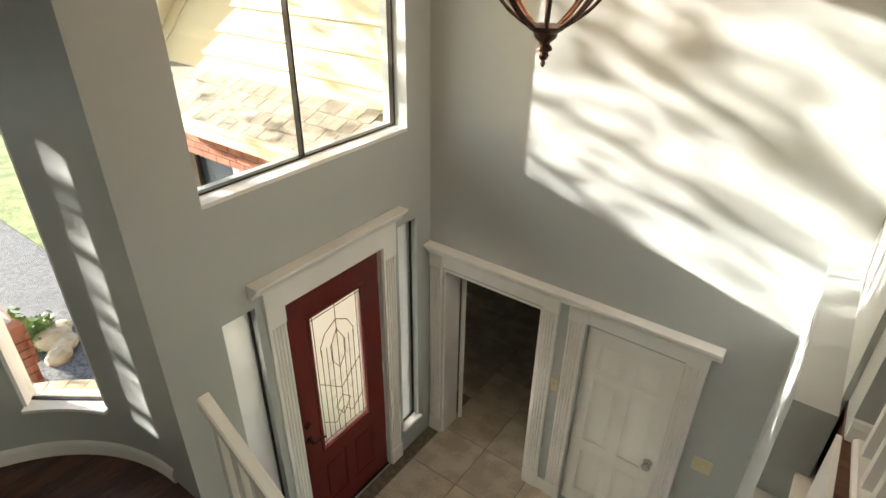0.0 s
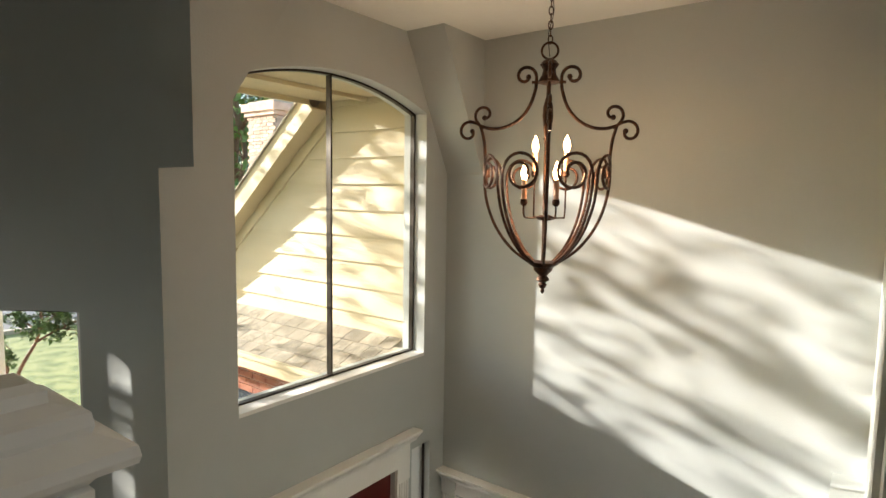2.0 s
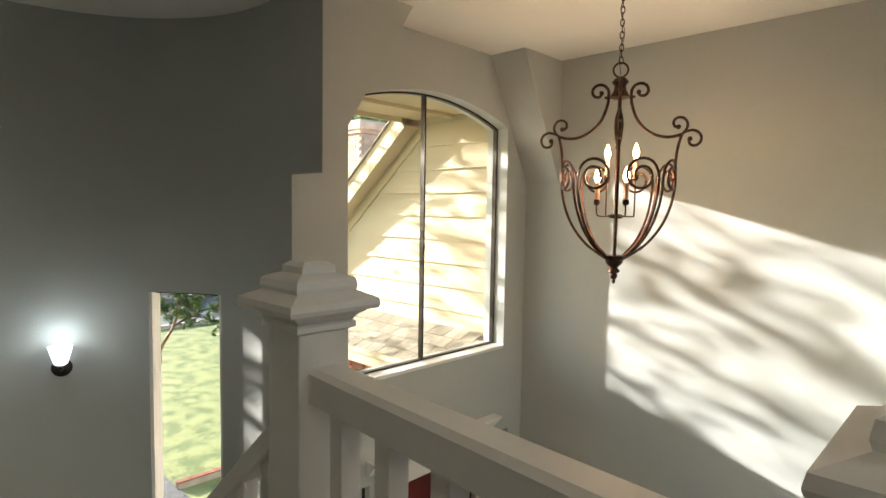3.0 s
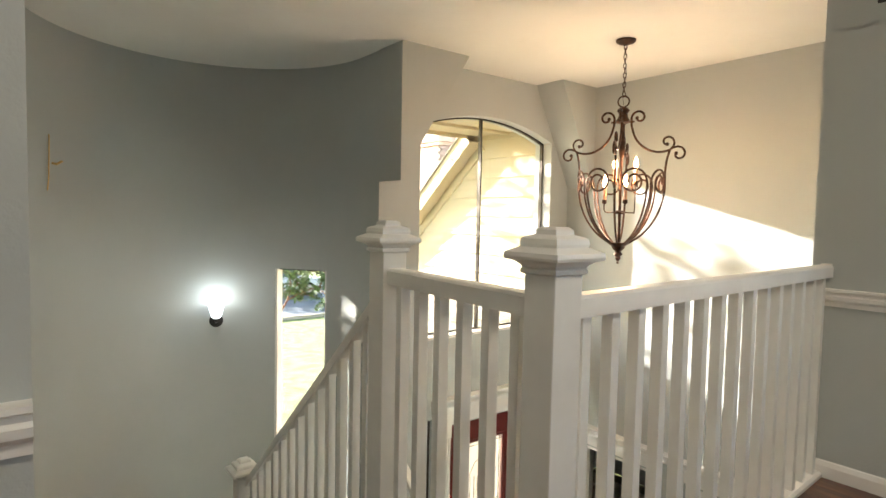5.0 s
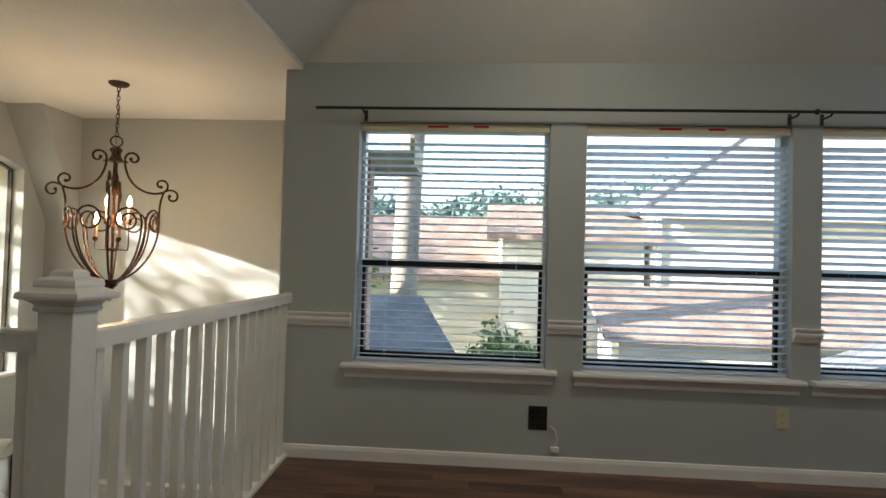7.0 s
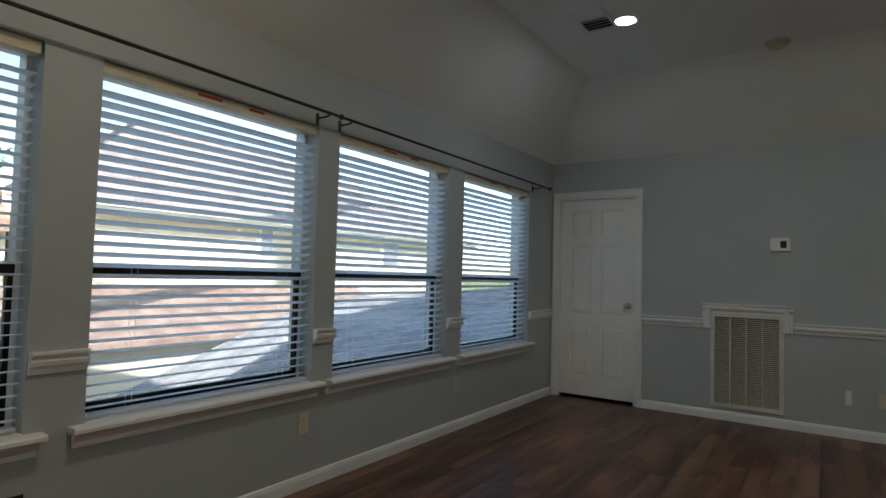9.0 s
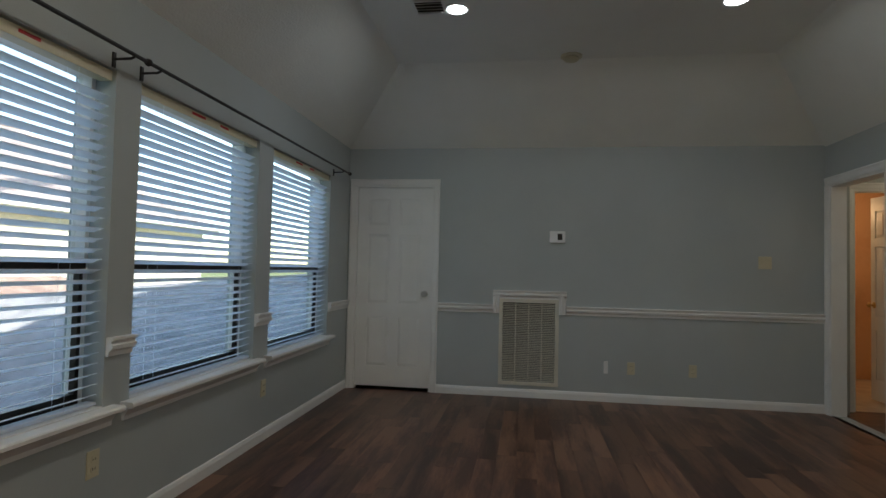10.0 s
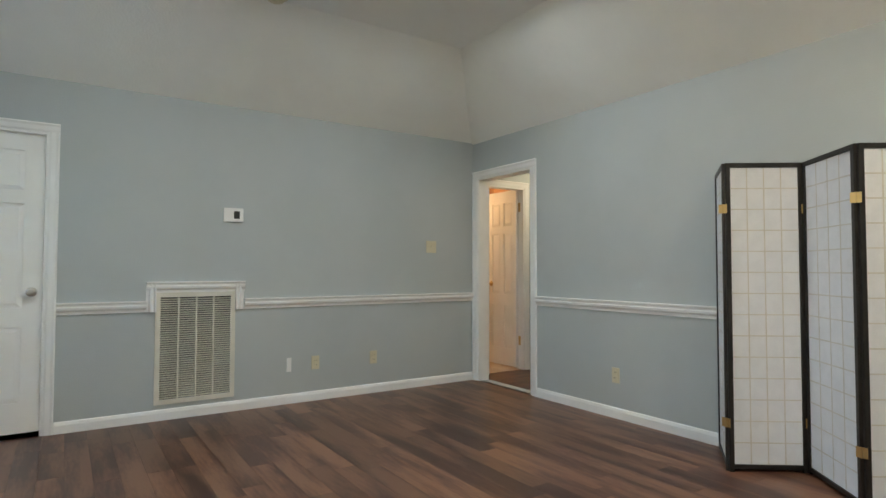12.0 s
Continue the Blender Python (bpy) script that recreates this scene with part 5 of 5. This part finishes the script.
def tree(name, label, place, height, trunk_r, crown, n_leaf, leaf_mat, bark, size=0.12, seed=1, lean=(0, 0), branches=9, bare=0.35, spread=1.0):
    """A tapered trunk with limbs, and a crown of many small leaves set round the limbs' ends."""
    rnd = random.Random(seed)
    t = root(name, label, "tree", place)
    top = Vector((lean[0], lean[1], height))
    tp = [Vector((top.x * f + rnd.uniform(-.04, .04) * height * 0.3, top.y * f + rnd.uniform(-.04, .04) * height * 0.3, height * f)) for f in np.linspace(0, 0.85, 7)]
    tp[0] = Vector((0, 0, -0.05))
    bm = tube(bmesh.new(), tp, trunk_r, 9, trunk_r * 0.3)
    ends = []
    for k in range(branches):
        f = bare + (1 - bare) * 0.8 * k / branches
        i = min(int(f / 0.85 * 6), 5)
        s = tp[i].lerp(tp[i + 1], 0.5)
        az = rnd.uniform(0, math.tau) if k else 0.5
        ln = crown * rnd.uniform(0.7, 1.1) * spread
        d = Vector((math.cos(az), math.sin(az), rnd.uniform(0.25, 0.9)))
        pts = [s + d * ln * q + Vector((rnd.uniform(-1, 1), rnd.uniform(-1, 1), rnd.uniform(-.4, 1))) * 0.07 * ln * (q > 0) for q in (0, 0.3, 0.6, 0.9)]
        tube(bm, pts, trunk_r * 0.4, 6, trunk_r * 0.1)
        ends += [pts[2], pts[3]]
        for _ in range(3):
            d2 = (d + Vector((rnd.uniform(-1, 1), rnd.uniform(-1, 1), rnd.uniform(-.5, .8)))).normalized()
            q0 = pts[rnd.choice((1, 2))]
            q1 = q0 + d2 * ln * 0.5
            tube(bm, [q0, q0.lerp(q1, 0.5) + Vector((0, 0, 0.03 * ln)), q1], trunk_r * 0.15, 5, trunk_r * 0.05)
            ends.append(q1)
    part("trunk", bm, bark, t, smooth=True)
    verts, faces = [], []
    for _ in range(n_leaf):
        e = rnd.choice(ends)
        p = e + Vector((rnd.gauss(0, 1), rnd.gauss(0, 1), rnd.gauss(0, 0.8))) * crown * 0.17
        u = Vector((rnd.uniform(-1, 1), rnd.uniform(-1, 1), rnd.uniform(-1, 1))).normalized()
        w = u.cross(Vector((rnd.uniform(-1, 1), rnd.uniform(-1, 1), rnd.uniform(-1, 1)))).normalized()
        s_ = size * rnd.uniform(0.6, 1.3)
        b0 = len(verts)
        verts += [p - u * s_, p + w * s_ * 0.45, p + u * s_, p - w * s_ * 0.45]
        faces.append((b0, b0 + 1, b0 + 2, b0 + 3))
    me = bpy.data.meshes.new("crown")
    me.from_pydata(verts, [], faces)
    me.materials.append(leaf_mat)
    c = new("crown", me)
    c.parent = t
    c["kind"] = "stuff"
    return t


def crape_myrtle(place):
    """A slim tree with two smooth curving trunks, thin side twigs, and its leaves in tufts high up."""
    rnd = random.Random(3)
    t = root("crape_myrtle", "slim crape myrtle with smooth reddish trunks in the brick planter", "tree", place)
    gz = place[2]
    Y = place[1]
    q = lambda y, z, dx=0: (dx, y - Y, z - gz)
    bm = bmesh.new()
    tube(bm, smooth_line([(0.02, -0.03, 0.2), q(0.19, -1.05), q(0.19, -0.86), q(0.23, -0.55), q(0.215, -0.45), q(0.235, -0.26), q(0.265, -0.1), q(0.28, 0.05), q(0.31, 0.11), q(0.27, 0.2), q(0.23, 0.42), q(0.20, 0.56), q(0.15, 0.9, -0.1), q(0.05, 1.4, -0.2)]), 0.038, 9, 0.014)
    tube(bm, smooth_line([q(0.285, -0.17), q(0.34, -0.09), q(0.385, 0.0), q(0.38, 0.06), q(0.43, 0.16), q(0.49, 0.26), q(0.53, 0.4), q(0.56, 0.6, -0.1), q(0.62, 0.9, -0.15)]), 0.016, 8, 0.007)
    tube(bm, smooth_line([q(0.28, 0.08), q(0.22, 0.02, 0.1), q(0.14, 0.0, 0.2), q(0.05, 0.1, 0.28)]), 0.014, 7, 0.006)
    tube(bm, smooth_line([q(0.49, 0.26), q(0.66, 0.33, -0.02), q(0.86, 0.36, -0.05), q(1.0, 0.24, 0.0)]), 0.009, 7, 0.004)
    tips = []
    for y, z, dx, n in ((0.23, 0.42, 0, 6), (0.5, 0.35, 0, 6), (0.57, 0.6, -0.1, 8), (0.2, 0.6, 0, 8), (0.62, 0.9, -0.15, 6), (0.1, 0.95, -0.1, 8), (0.35, 0.22, 0.02, 3), (0.7, 0.5, -0.2, 5), (0.05, 1.4, -0.2, 10), (0.16, 0.0, 0.12, 1), (0.72, 0.3, -0.05, 8), (0.88, 0.38, -0.05, 8), (0.8, 0.55, -0.1, 8), (0.62, 0.42, 0.0, 7), (0.98, 0.2, 0.0, 4)):
        for _ in range(n):
            d = Vector((rnd.uniform(-1, 1), rnd.uniform(-1, 1), rnd.uniform(-0.3, 1))).normalized() * rnd.uniform(0.1, 0.26)
            a_ = Vector(q(y, z, dx))
            tube(bm, [a_, a_ + d * 0.5 + Vector((0, 0, 0.01)), a_ + d], 0.004, 4, 0.0015)
            tips.append((a_, d))
    part("trunk", bm, PALEBARK, t, smooth=True)
    verts, faces = [], []
    for k in range(6500):
        a_, d = rnd.choice(tips)
        p = a_ + d * rnd.uniform(0.35, 1.1) + Vector([rnd.gauss(0, 0.022) for _ in range(3)])
        u = Vector((rnd.uniform(-1, 1), rnd.uniform(-1, 1), rnd.uniform(-.7, .4))).normalized()
        w = u.cross(Vector((rnd.uniform(-.4, .4), rnd.uniform(-.4, .4), 1))).normalized()
        s_ = rnd.uniform(0.015, 0.028)
        b0 = len(verts)
        verts += [p - u * s_, p + w * s_ * 0.5, p + u * s_, p - w * s_ * 0.5]
        faces.append((b0, b0 + 1, b0 + 2, b0 + 3))
    me = bpy.data.meshes.new("crown")
    me.from_pydata(verts, [], faces)
    me.materials.append(LEAF)
    c = new("crown", me)
    c.parent = t
    c["kind"] = "stuff"


crape_myrtle((-3.4, 0.2, -1.42))
tree("shade_tree", "open-crowned tree whose branches shade the front windows", (-8.0, -1.5, GZ), 6.8, 0.10, 2.1, 3600, LEAF, BARK, 0.055, 8, (0.4, 0.5), 20, 0.5)
for i, (x, y, hh, cr) in enumerate(((-14.0, 9.0, 9, 3.2), (-19.5, 13.5, 11, 4.0), (-30.0, 14, 12, 5), (-32, 7, 8, 4), (-24, 24, 13, 5))):
    tree("background_tree", "tall dark green tree beyond the front lawn", (x, y, GZ), hh, 0.25, cr, 8000, HAZELEAF if i % 2 else LEAF, BARK, 0.15, 20 + i, (0, 0), 12, 0.25)


def car(place, rz):
    c = root("parked_car", "white sedan parked at the far kerb of the street", "car", place, rz)
    bm = bmesh.new()
    prism(bm, [(-2.2, -0.88, 0.3), (2.2, -0.88, 0.3), (2.25, -0.88, 0.62), (2.1, -0.88, 0.8), (1.1, -0.88, 0.92), (-1.6, -0.88, 0.98), (-2.2, -0.88, 0.9)], (0, 1.76, 0))
    bmesh.ops.bevel(bm, geom=bm.edges[:], offset=0.06, segments=2, affect="EDGES")
    part("body", bm, CARWHITE, c, smooth=True)
    part("cabin", prism(bmesh.new(), [(-1.5, -0.74, 0.95), (1.05, -0.74, 0.93), (0.4, -0.66, 1.4), (-0.9, -0.66, 1.42)], (0, 1.44, 0)), CARGLASS, c)
    part("car_roof", prism(bmesh.new(), [(-0.9, -0.68, 1.41), (0.42, -0.68, 1.39), (0.3, -0.68, 1.46), (-0.8, -0.68, 1.47)], (0, 1.36, 0)), CARWHITE, c)
    for x in (-1.4, 1.35):
        for y in (-0.8, 0.8):
            w = part("wheel", lathe(bmesh.new(), [(0.32, -0.1), (0.33, -0.08), (0.33, 0.08), (0.32, 0.1)], 20, Matrix.Translation((x, y, 0.33)) @ Matrix.Rotation(radians(90), 4, "X")), RUBBER, c)
            part("rim", lathe(bmesh.new(), [(0.2, -0.11), (0.2, 0.11)], 16, Matrix.Translation((x, y, 0.33)) @ Matrix.Rotation(radians(90), 4, "X")), STEEL, w)
    return c


car((-25.0, 8.8, GZ + 0.02), 88)

# planter by the walk: low brick wall, boulders, a shrub
pl = root("brick_planter", "low red brick planter wall beside the walk", "planter", (-3.42, -0.7, GZ))
part("planter_core", boxes(((-0.7, -1.5, 0), (0.3, 0.95, 1.75))), MORTAR, pl)
rnd = random.Random(4)
for i, (x, y, r) in enumerate(((-5.55, 0.95, 0.2), (-5.35, 1.0, 0.16), (-5.2, 0.86, 0.14), (-5.72, 1.12, 0.12))):
    bm = bmesh.new()
    bmesh.ops.create_icosphere(bm, subdivisions=2, radius=r)
    for v in bm.verts:
        v.co *= 1 + 0.25 * noise.noise(v.co * 6 + Vector((i, 0, 0)))
        v.co.z *= 0.6
    o = tagged(part("garden_stone", bm, STONE), "pale rounded garden stone beside the planter", "stone", "garden stones")
    o.location = (x, y, GZ + r * 0.45)
tree("shrub", "small grey-green shrub growing beside the brick planter", (-5.75, 0.75, GZ), 0.42, 0.015, 0.26, 700, LEAF, BARK, 0.045, 9, (0, 0), 8, 0.1)


be = root("brick_edging", "low red brick edging between the walk and the lawn", "garden edging", (-6.95, 1.8, GZ))
part("mortar_bed", boxes(((0.004, 0.0, 0), (0.096, 2.0, 0.09))), MORTAR, be)


# ---- neighbourhood behind the loft windows ----
def neighbour(name, label, x0, y0, x1, y1, eave_z, ridge_z, roof, ridge_axis="x", wallmat=STUCCO, wins=()):
    hs = root(name, label, "house")
    part("house_wall", boxes(((x0, y0, GZ), (x1, y1, eave_z))), wallmat, hs)
    o = 0.45
    if ridge_axis == "x":
        ym = (y0 + y1) / 2
        out = [(x0 - o, y0 - o, eave_z - 0.1), (x0 - o, y0 - o, eave_z + 0.05), (x0 - o, ym, ridge_z), (x0 - o, y1 + o, eave_z + 0.05), (x0 - o, y1 + o, eave_z - 0.1), (x0 - o, ym, ridge_z - 0.18)]
        part("house_roof", prism(bmesh.new(), out, (x1 - x0 + 2 * o, 0, 0)), roof, hs)
        part("gable", prism(bmesh.new(), [(x0 + 0.02, y0, eave_z - 0.02), (x0 + 0.02, y1, eave_z - 0.02), (x0 + 0.02, ym, ridge_z - 0.15)], (x1 - x0 - 0.04, 0, 0)), wallmat, hs)
    else:
        xm = (x0 + x1) / 2
        out = [(x0 - o, y0 - o, eave_z - 0.1), (x0 - o, y0 - o, eave_z + 0.05), (xm, y0 - o, ridge_z), (x1 + o, y0 - o, eave_z + 0.05), (x1 + o, y0 - o, eave_z - 0.1), (xm, y0 - o, ridge_z - 0.18)]
        part("house_roof", prism(bmesh.new(), out, (0, y1 - y0 + 2 * o, 0)), roof, hs)
        part("gable", prism(bmesh.new(), [(x0, y0 + 0.02, eave_z - 0.02), (x1, y0 + 0.02, eave_z - 0.02), (xm, y0 + 0.02, ridge_z - 0.15)], (0, y1 - y0 - 0.04, 0)), wallmat, hs)
    for (wx, wz, ww, wh) in wins:
        w = part("window", boxes(((wx, y0 - 0.05, wz), (wx + ww, y0 - 0.01, wz + wh))), TRIM, hs)
        part("window_glass", boxes(((wx + 0.07, y0 - 0.06, wz + 0.07), (wx + ww - 0.07, y0 - 0.051, wz + wh - 0.07))), CARGLASS, w)
    return hs


neighbour("neighbour_house", "neighbouring house with a low brown shingle roof", -8, 17, 5.6, 27, 0.75, 3.25, BROWNROOF)
neighbour("neighbour_house", "small light neighbouring garage with a brown shingle roof", 3.1, 14.6, 7.2, 19.4, 2.05, 3.3, BROWNROOF, "x")


def hip_house(label, x0, y0, x1, y1, eave_z, ridge_z, roof, wins=()):
    """A house under a hipped roof with fascia, gutter, downpipe and framed windows towards the south."""
    hs = root("neighbour_house", label, "house")
    part("house_wall", boxes(((x0, y0, GZ), (x1, y1, eave_z))), STUCCO, hs)
    o, ym, h = 0.5, (y0 + y1) / 2, (y1 - y0) / 2
    bm = bmesh.new()
    lo = [bm.verts.new(p) for p in ((x0 - o, y0 - o, eave_z), (x1 + o, y0 - o, eave_z), (x1 + o, y1 + o, eave_z), (x0 - o, y1 + o, eave_z))]
    hi = [bm.verts.new(p) for p in ((x0 + h, ym, ridge_z), (x1 - h, ym, ridge_z))]
    for f in ((lo[0], lo[1], hi[1], hi[0]), (lo[1], lo[2], hi[1]), (lo[2], lo[3], hi[0], hi[1]), (lo[3], lo[0], hi[0]), lo[::-1]):
        bm.faces.new(f)
    bmesh.ops.recalc_face_normals(bm, faces=bm.faces)
    part("house_roof", bm, roof, hs)
    part("hip_cap", tube(bmesh.new(), [(x0 - o, y0 - o, eave_z + 0.02), (x0 + h, ym, ridge_z + 0.02), (x1 - h, ym, ridge_z + 0.02), (x1 + o, y0 - o, eave_z + 0.02)], 0.07, 6), roof, hs)
    part("fascia", boxes(((x0 - o, y0 - o - 0.03, eave_z - 0.2), (x1 + o, y0 - o - 0.003, eave_z + 0.02))), TRIM, hs)
    part("gutter", boxes(((x0 - o, y0 - o - 0.14, eave_z - 0.08), (x1 + o, y0 - o - 0.034, eave_z + 0.03))), TRIM, hs)
    part("downpipe", boxes(((x0 + 0.1, y0 - 0.1, GZ), (x0 + 0.22, y0 - 0.004, eave_z - 0.01))), TRIM, hs)
    for wx, wz, ww, wh in wins:
        w = part("window", boxes(((wx, y0 - 0.05, wz), (wx + ww, y0 - 0.01, wz + wh))), TRIM, hs)
        part("window_glass", boxes(((wx + 0.07, y0 - 0.06, wz + 0.07), (wx + ww - 0.07, y0 - 0.051, wz + wh - 0.07))), SKYGLASS, w)


hip_house("large light stucco neighbouring house under a hipped greyish roof", 7.4, 14.5, 27.0, 24.5, 2.85, 6.4, MAUVEROOF, ((14.2, 1.75, 0.6, 1.0), (20.5, 1.4, 1.1, 1.2)))
low = root("garden_building", "low building with a brown shingle roof behind the house", "building")
part("building_wall", boxes(((5.6, 10.7, GZ), (17.0, 13.0, -0.32))), STUCCO, low)
part("building_roof", prism(bmesh.new(), [(5.2, 10.3, -0.40), (5.2, 10.3, -0.28), (5.2, 13.2, 0.75), (5.2, 13.2, 0.63)], (12.2, 0, 0)), BROWNROOF, low)
struct(part("paving", boxes(((2.6, 3.0, GZ - 0.1), (18.0, 10.6, GZ + 0.02))), MORTAR))
lr = root("garage_roof", "lower shingled roof of the house in shade under the loft windows", "roof")
part("roof_slope", prism(bmesh.new(), [(5.2, LY1 + 0.22, -0.1), (12.0, LY1 + 0.22, 1.15), (12.0, 9.5, 0.4), (5.2, 9.5, -2.0)], (0, 0, 0.1)), GREYROOF, lr)
part("roof_slope_west", prism(bmesh.new(), [(1.5, 2.65, -0.6), (2.9, 2.65, -0.6), (1.75, 5.0, 0.7), (0.4, 5.0, 0.7)], (0, 0, 0.08)), GREYROOF, lr)
tree("shrub", "green garden shrub below the loft windows", (3.1, 7.6, GZ), 2.9, 0.05, 1.1, 3600, LEAF, BARK, 0.085, 31, (0, 0), 9, 0.1)
pine = root("pine_tree", "tall pine with a pale bare trunk close behind the house", "tree", (0.82, 9.6, GZ))
part("trunk", tube(bmesh.new(), [(0, 0, 0), (0.05, 0, 3), (0.12, 0.05, 6), (0.3, 0.1, 10), (0.4, 0.1, 13)], 0.31, 12, 0.22), PINEBARK, pine, smooth=True)
eave2 = root("north_eave", "cream eave corner over a brick pier behind the first loft window", "eave")
part("soffit", boxes(((0.6, 2.62, 2.12), (1.86, 3.3, 2.16)), ((0.6, 3.3, 2.05), (1.90, 3.34, 2.28)), ((1.86, 2.62, 2.05), (1.90, 3.299, 2.28))), SIDING, eave2)
part("pier", boxes(((1.40, 2.62, GZ), (1.52, 2.8, 2.119))), CHIMBRICK, eave2)
for i in range(22):
    x = -20 + 2.7 * i
    tree("background_tree", "distant dark green tree over the neighbouring roofs", (x, 38 + 5 * math.sin(i * 1.9), GZ), 7.9 + 0.9 * math.sin(i * 2.7), 0.3, 3.6, 6000, HAZELEAF, BARK, 0.25, 60 + i, (0, 0), 11, 0.15)
tree("background_tree", "leafy light green tree between the houses", (-3.2, 13.5, GZ), 6.2, 0.16, 2.4, 4200, LEAF, BARK, 0.13, 90, (0, 0), 12, 0.3)

# ---- floor planks and tiles (many small pieces) ----
rnd = random.Random(11)
planks = {}


def plank_mesh(L, W):
    key = (round(L, 1), round(W, 3))
    if key not in planks:
        bm = boxes(((0.0004, 0.0004, -0.012), (key[0] - 0.0004, W - 0.0004, 0.0)))
        me = bpy.data.meshes.new("plank")
        bm.to_mesh(me)
        bm.free()
        me.materials.append(WOOD)
        planks[key] = me
    return planks[key]


floor = bpy.data.objects["floor_loft"]
W = 0.125
rows = int((LY1 - LY0) / W) + 1
for r in range(rows):
    y = LY1 - W * (r + 1)
    x = LX0 - 0.004
    first = True
    while x < LX1 - 0.01:
        L = rnd.choice((0.5, 0.7, 0.9, 1.1, 1.2)) if not first else rnd.choice((0.3, 0.5, 0.7))
        if LX1 + 0.1 - x - L < 0.25:
            L = round(LX1 + 0.1 - x, 1)
        shared("plank", plank_mesh(L, W), Matrix.Translation((x, y, 0)), floor)
        x += round(L, 1)
        first = False
for r in range(9):                                         # the strip of floor at the head of the stairs
    shared("plank", plank_mesh(0.6, W), Matrix.Translation((0.62, RY - W * (r + 1), 0)), floor)

tile = boxes(((0.003, 0.003, -0.006), (0.447, 0.447, 0.0)), bevel=0.002)
tme = bpy.data.meshes.new("tile")
tile.to_mesh(tme)
tile.free()
tme.materials.append(TILE)
ff = bpy.data.objects["floor_foyer"]
for i in range(-14, 18):
    for j in range(-14, 18):
        x, y = -0.72 + 0.45 * i, 2.02 + 0.45 * j
        if -3.0 < x < 2.4 and -0.9 < y < 5.1 and not (x < -1.28 and y < 2.5):
            shared("tile", tme, Matrix.Translation((x, y, FZ)), ff)


# ---- bricks and shingles ----
def brick_mesh(L, D, H, mat, name):
    bm = boxes(((0, 0, 0), (L, D, H)))
    me = bpy.data.meshes.new(name)
    bm.to_mesh(me)
    bm.free()
    me.materials.append(mat)
    return me


wingob = bpy.data.objects["house_wing"]
bme = brick_mesh(0.193, 0.02, 0.057, BRICK, "brick")
for r in range(0, 13):
    z = 0.0 - 0.067 * (r + 1) + 0.0
    x = WX0 + (0.1 if r % 2 else 0.0)
    while x < -2.2:
        if not (x + 0.19 > -3.95 and x < -3.28 and z < -0.44):
            shared("brick", bme, Matrix.Translation((x, WY - 0.162, z - 0.13)), wingob)
        x += 0.203
plo = bpy.data.objects["brick_planter"]
half = brick_mesh(0.095, 0.02, 0.057, BRICK, "brick")
for r in range(26):
    y = -0.875 + (0.1 if r % 2 else 0.0)
    while y + 0.2 < 0.97:
        shared("brick", bme, Matrix.Translation((0.318, y, 0.0675 * r + 0.005)) @ Matrix.Rotation(radians(90), 4, "Z"), plo)
        y += 0.203
    if y + 0.1 < 0.97:
        shared("brick", half, Matrix.Translation((0.318, y, 0.0675 * r + 0.005)) @ Matrix.Rotation(radians(90), 4, "Z"), plo)
for k in range(4):
    for i in range(5):
        shared("brick", bme, Matrix.Translation((-0.68 + 0.203 * i, 0.945, 1.69 - 0.0675 * k)), plo)
cap = brick_mesh(0.193, 0.095, 0.06, BRICK, "brick")
for k in range(8):
    shared("brick", cap, Matrix.Translation((0.32, -0.65 + 0.203 * k, 1.752)) @ Matrix.Rotation(radians(90), 4, "Z"), plo)
edge = brick_mesh(0.095, 0.193, 0.1, BRICK, "brick")
for k in range(10):
    shared("brick", edge, Matrix.Translation((0, 0.202 * k, 0.01)), bpy.data.objects["brick_edging"])
cho = bpy.data.objects["chimney"]
cme = brick_mesh(0.193, 0.02, 0.057, CHIMBRICK, "brick")
for r in range(30):
    z = 5.55 - 0.067 * r
    for k in range(4):
        shared("brick", cme, Matrix.Translation((-0.4 + 0.203 * k + (0.05 if r % 2 else -0.02), -0.436, z)), cho)
    for k in range(4):
        shared("brick", cme, Matrix.Translation((0.434, -0.41 + 0.203 * k + (0.05 if r % 2 else 0.0), z)) @ Matrix.Rotation(radians(90), 4, "Z"), cho)
slope = math.atan2(zt - ze, yt - ye)
Ls = math.hypot(zt - ze, yt - ye)
sme = {}
for w_ in (0.13, 0.16, 0.19):
    sme[w_] = brick_mesh(w_ - 0.006, 0.19, 0.008, SHINGLE, "shingle")
for r in range(4):
    d = -0.03 + 0.14 * r
    x = WX0 + rnd.uniform(0, 0.1)
    while x < WX1 - 0.1:
        w_ = rnd.choice((0.13, 0.16, 0.19))
        m = Matrix.Translation((x, ye + d * math.cos(slope), ze + d * math.sin(slope) + 0.004)) @ Matrix.Rotation(slope - radians(2.2), 4, "X")
        shared("shingle", sme[w_], m, wingob)
        x += w_
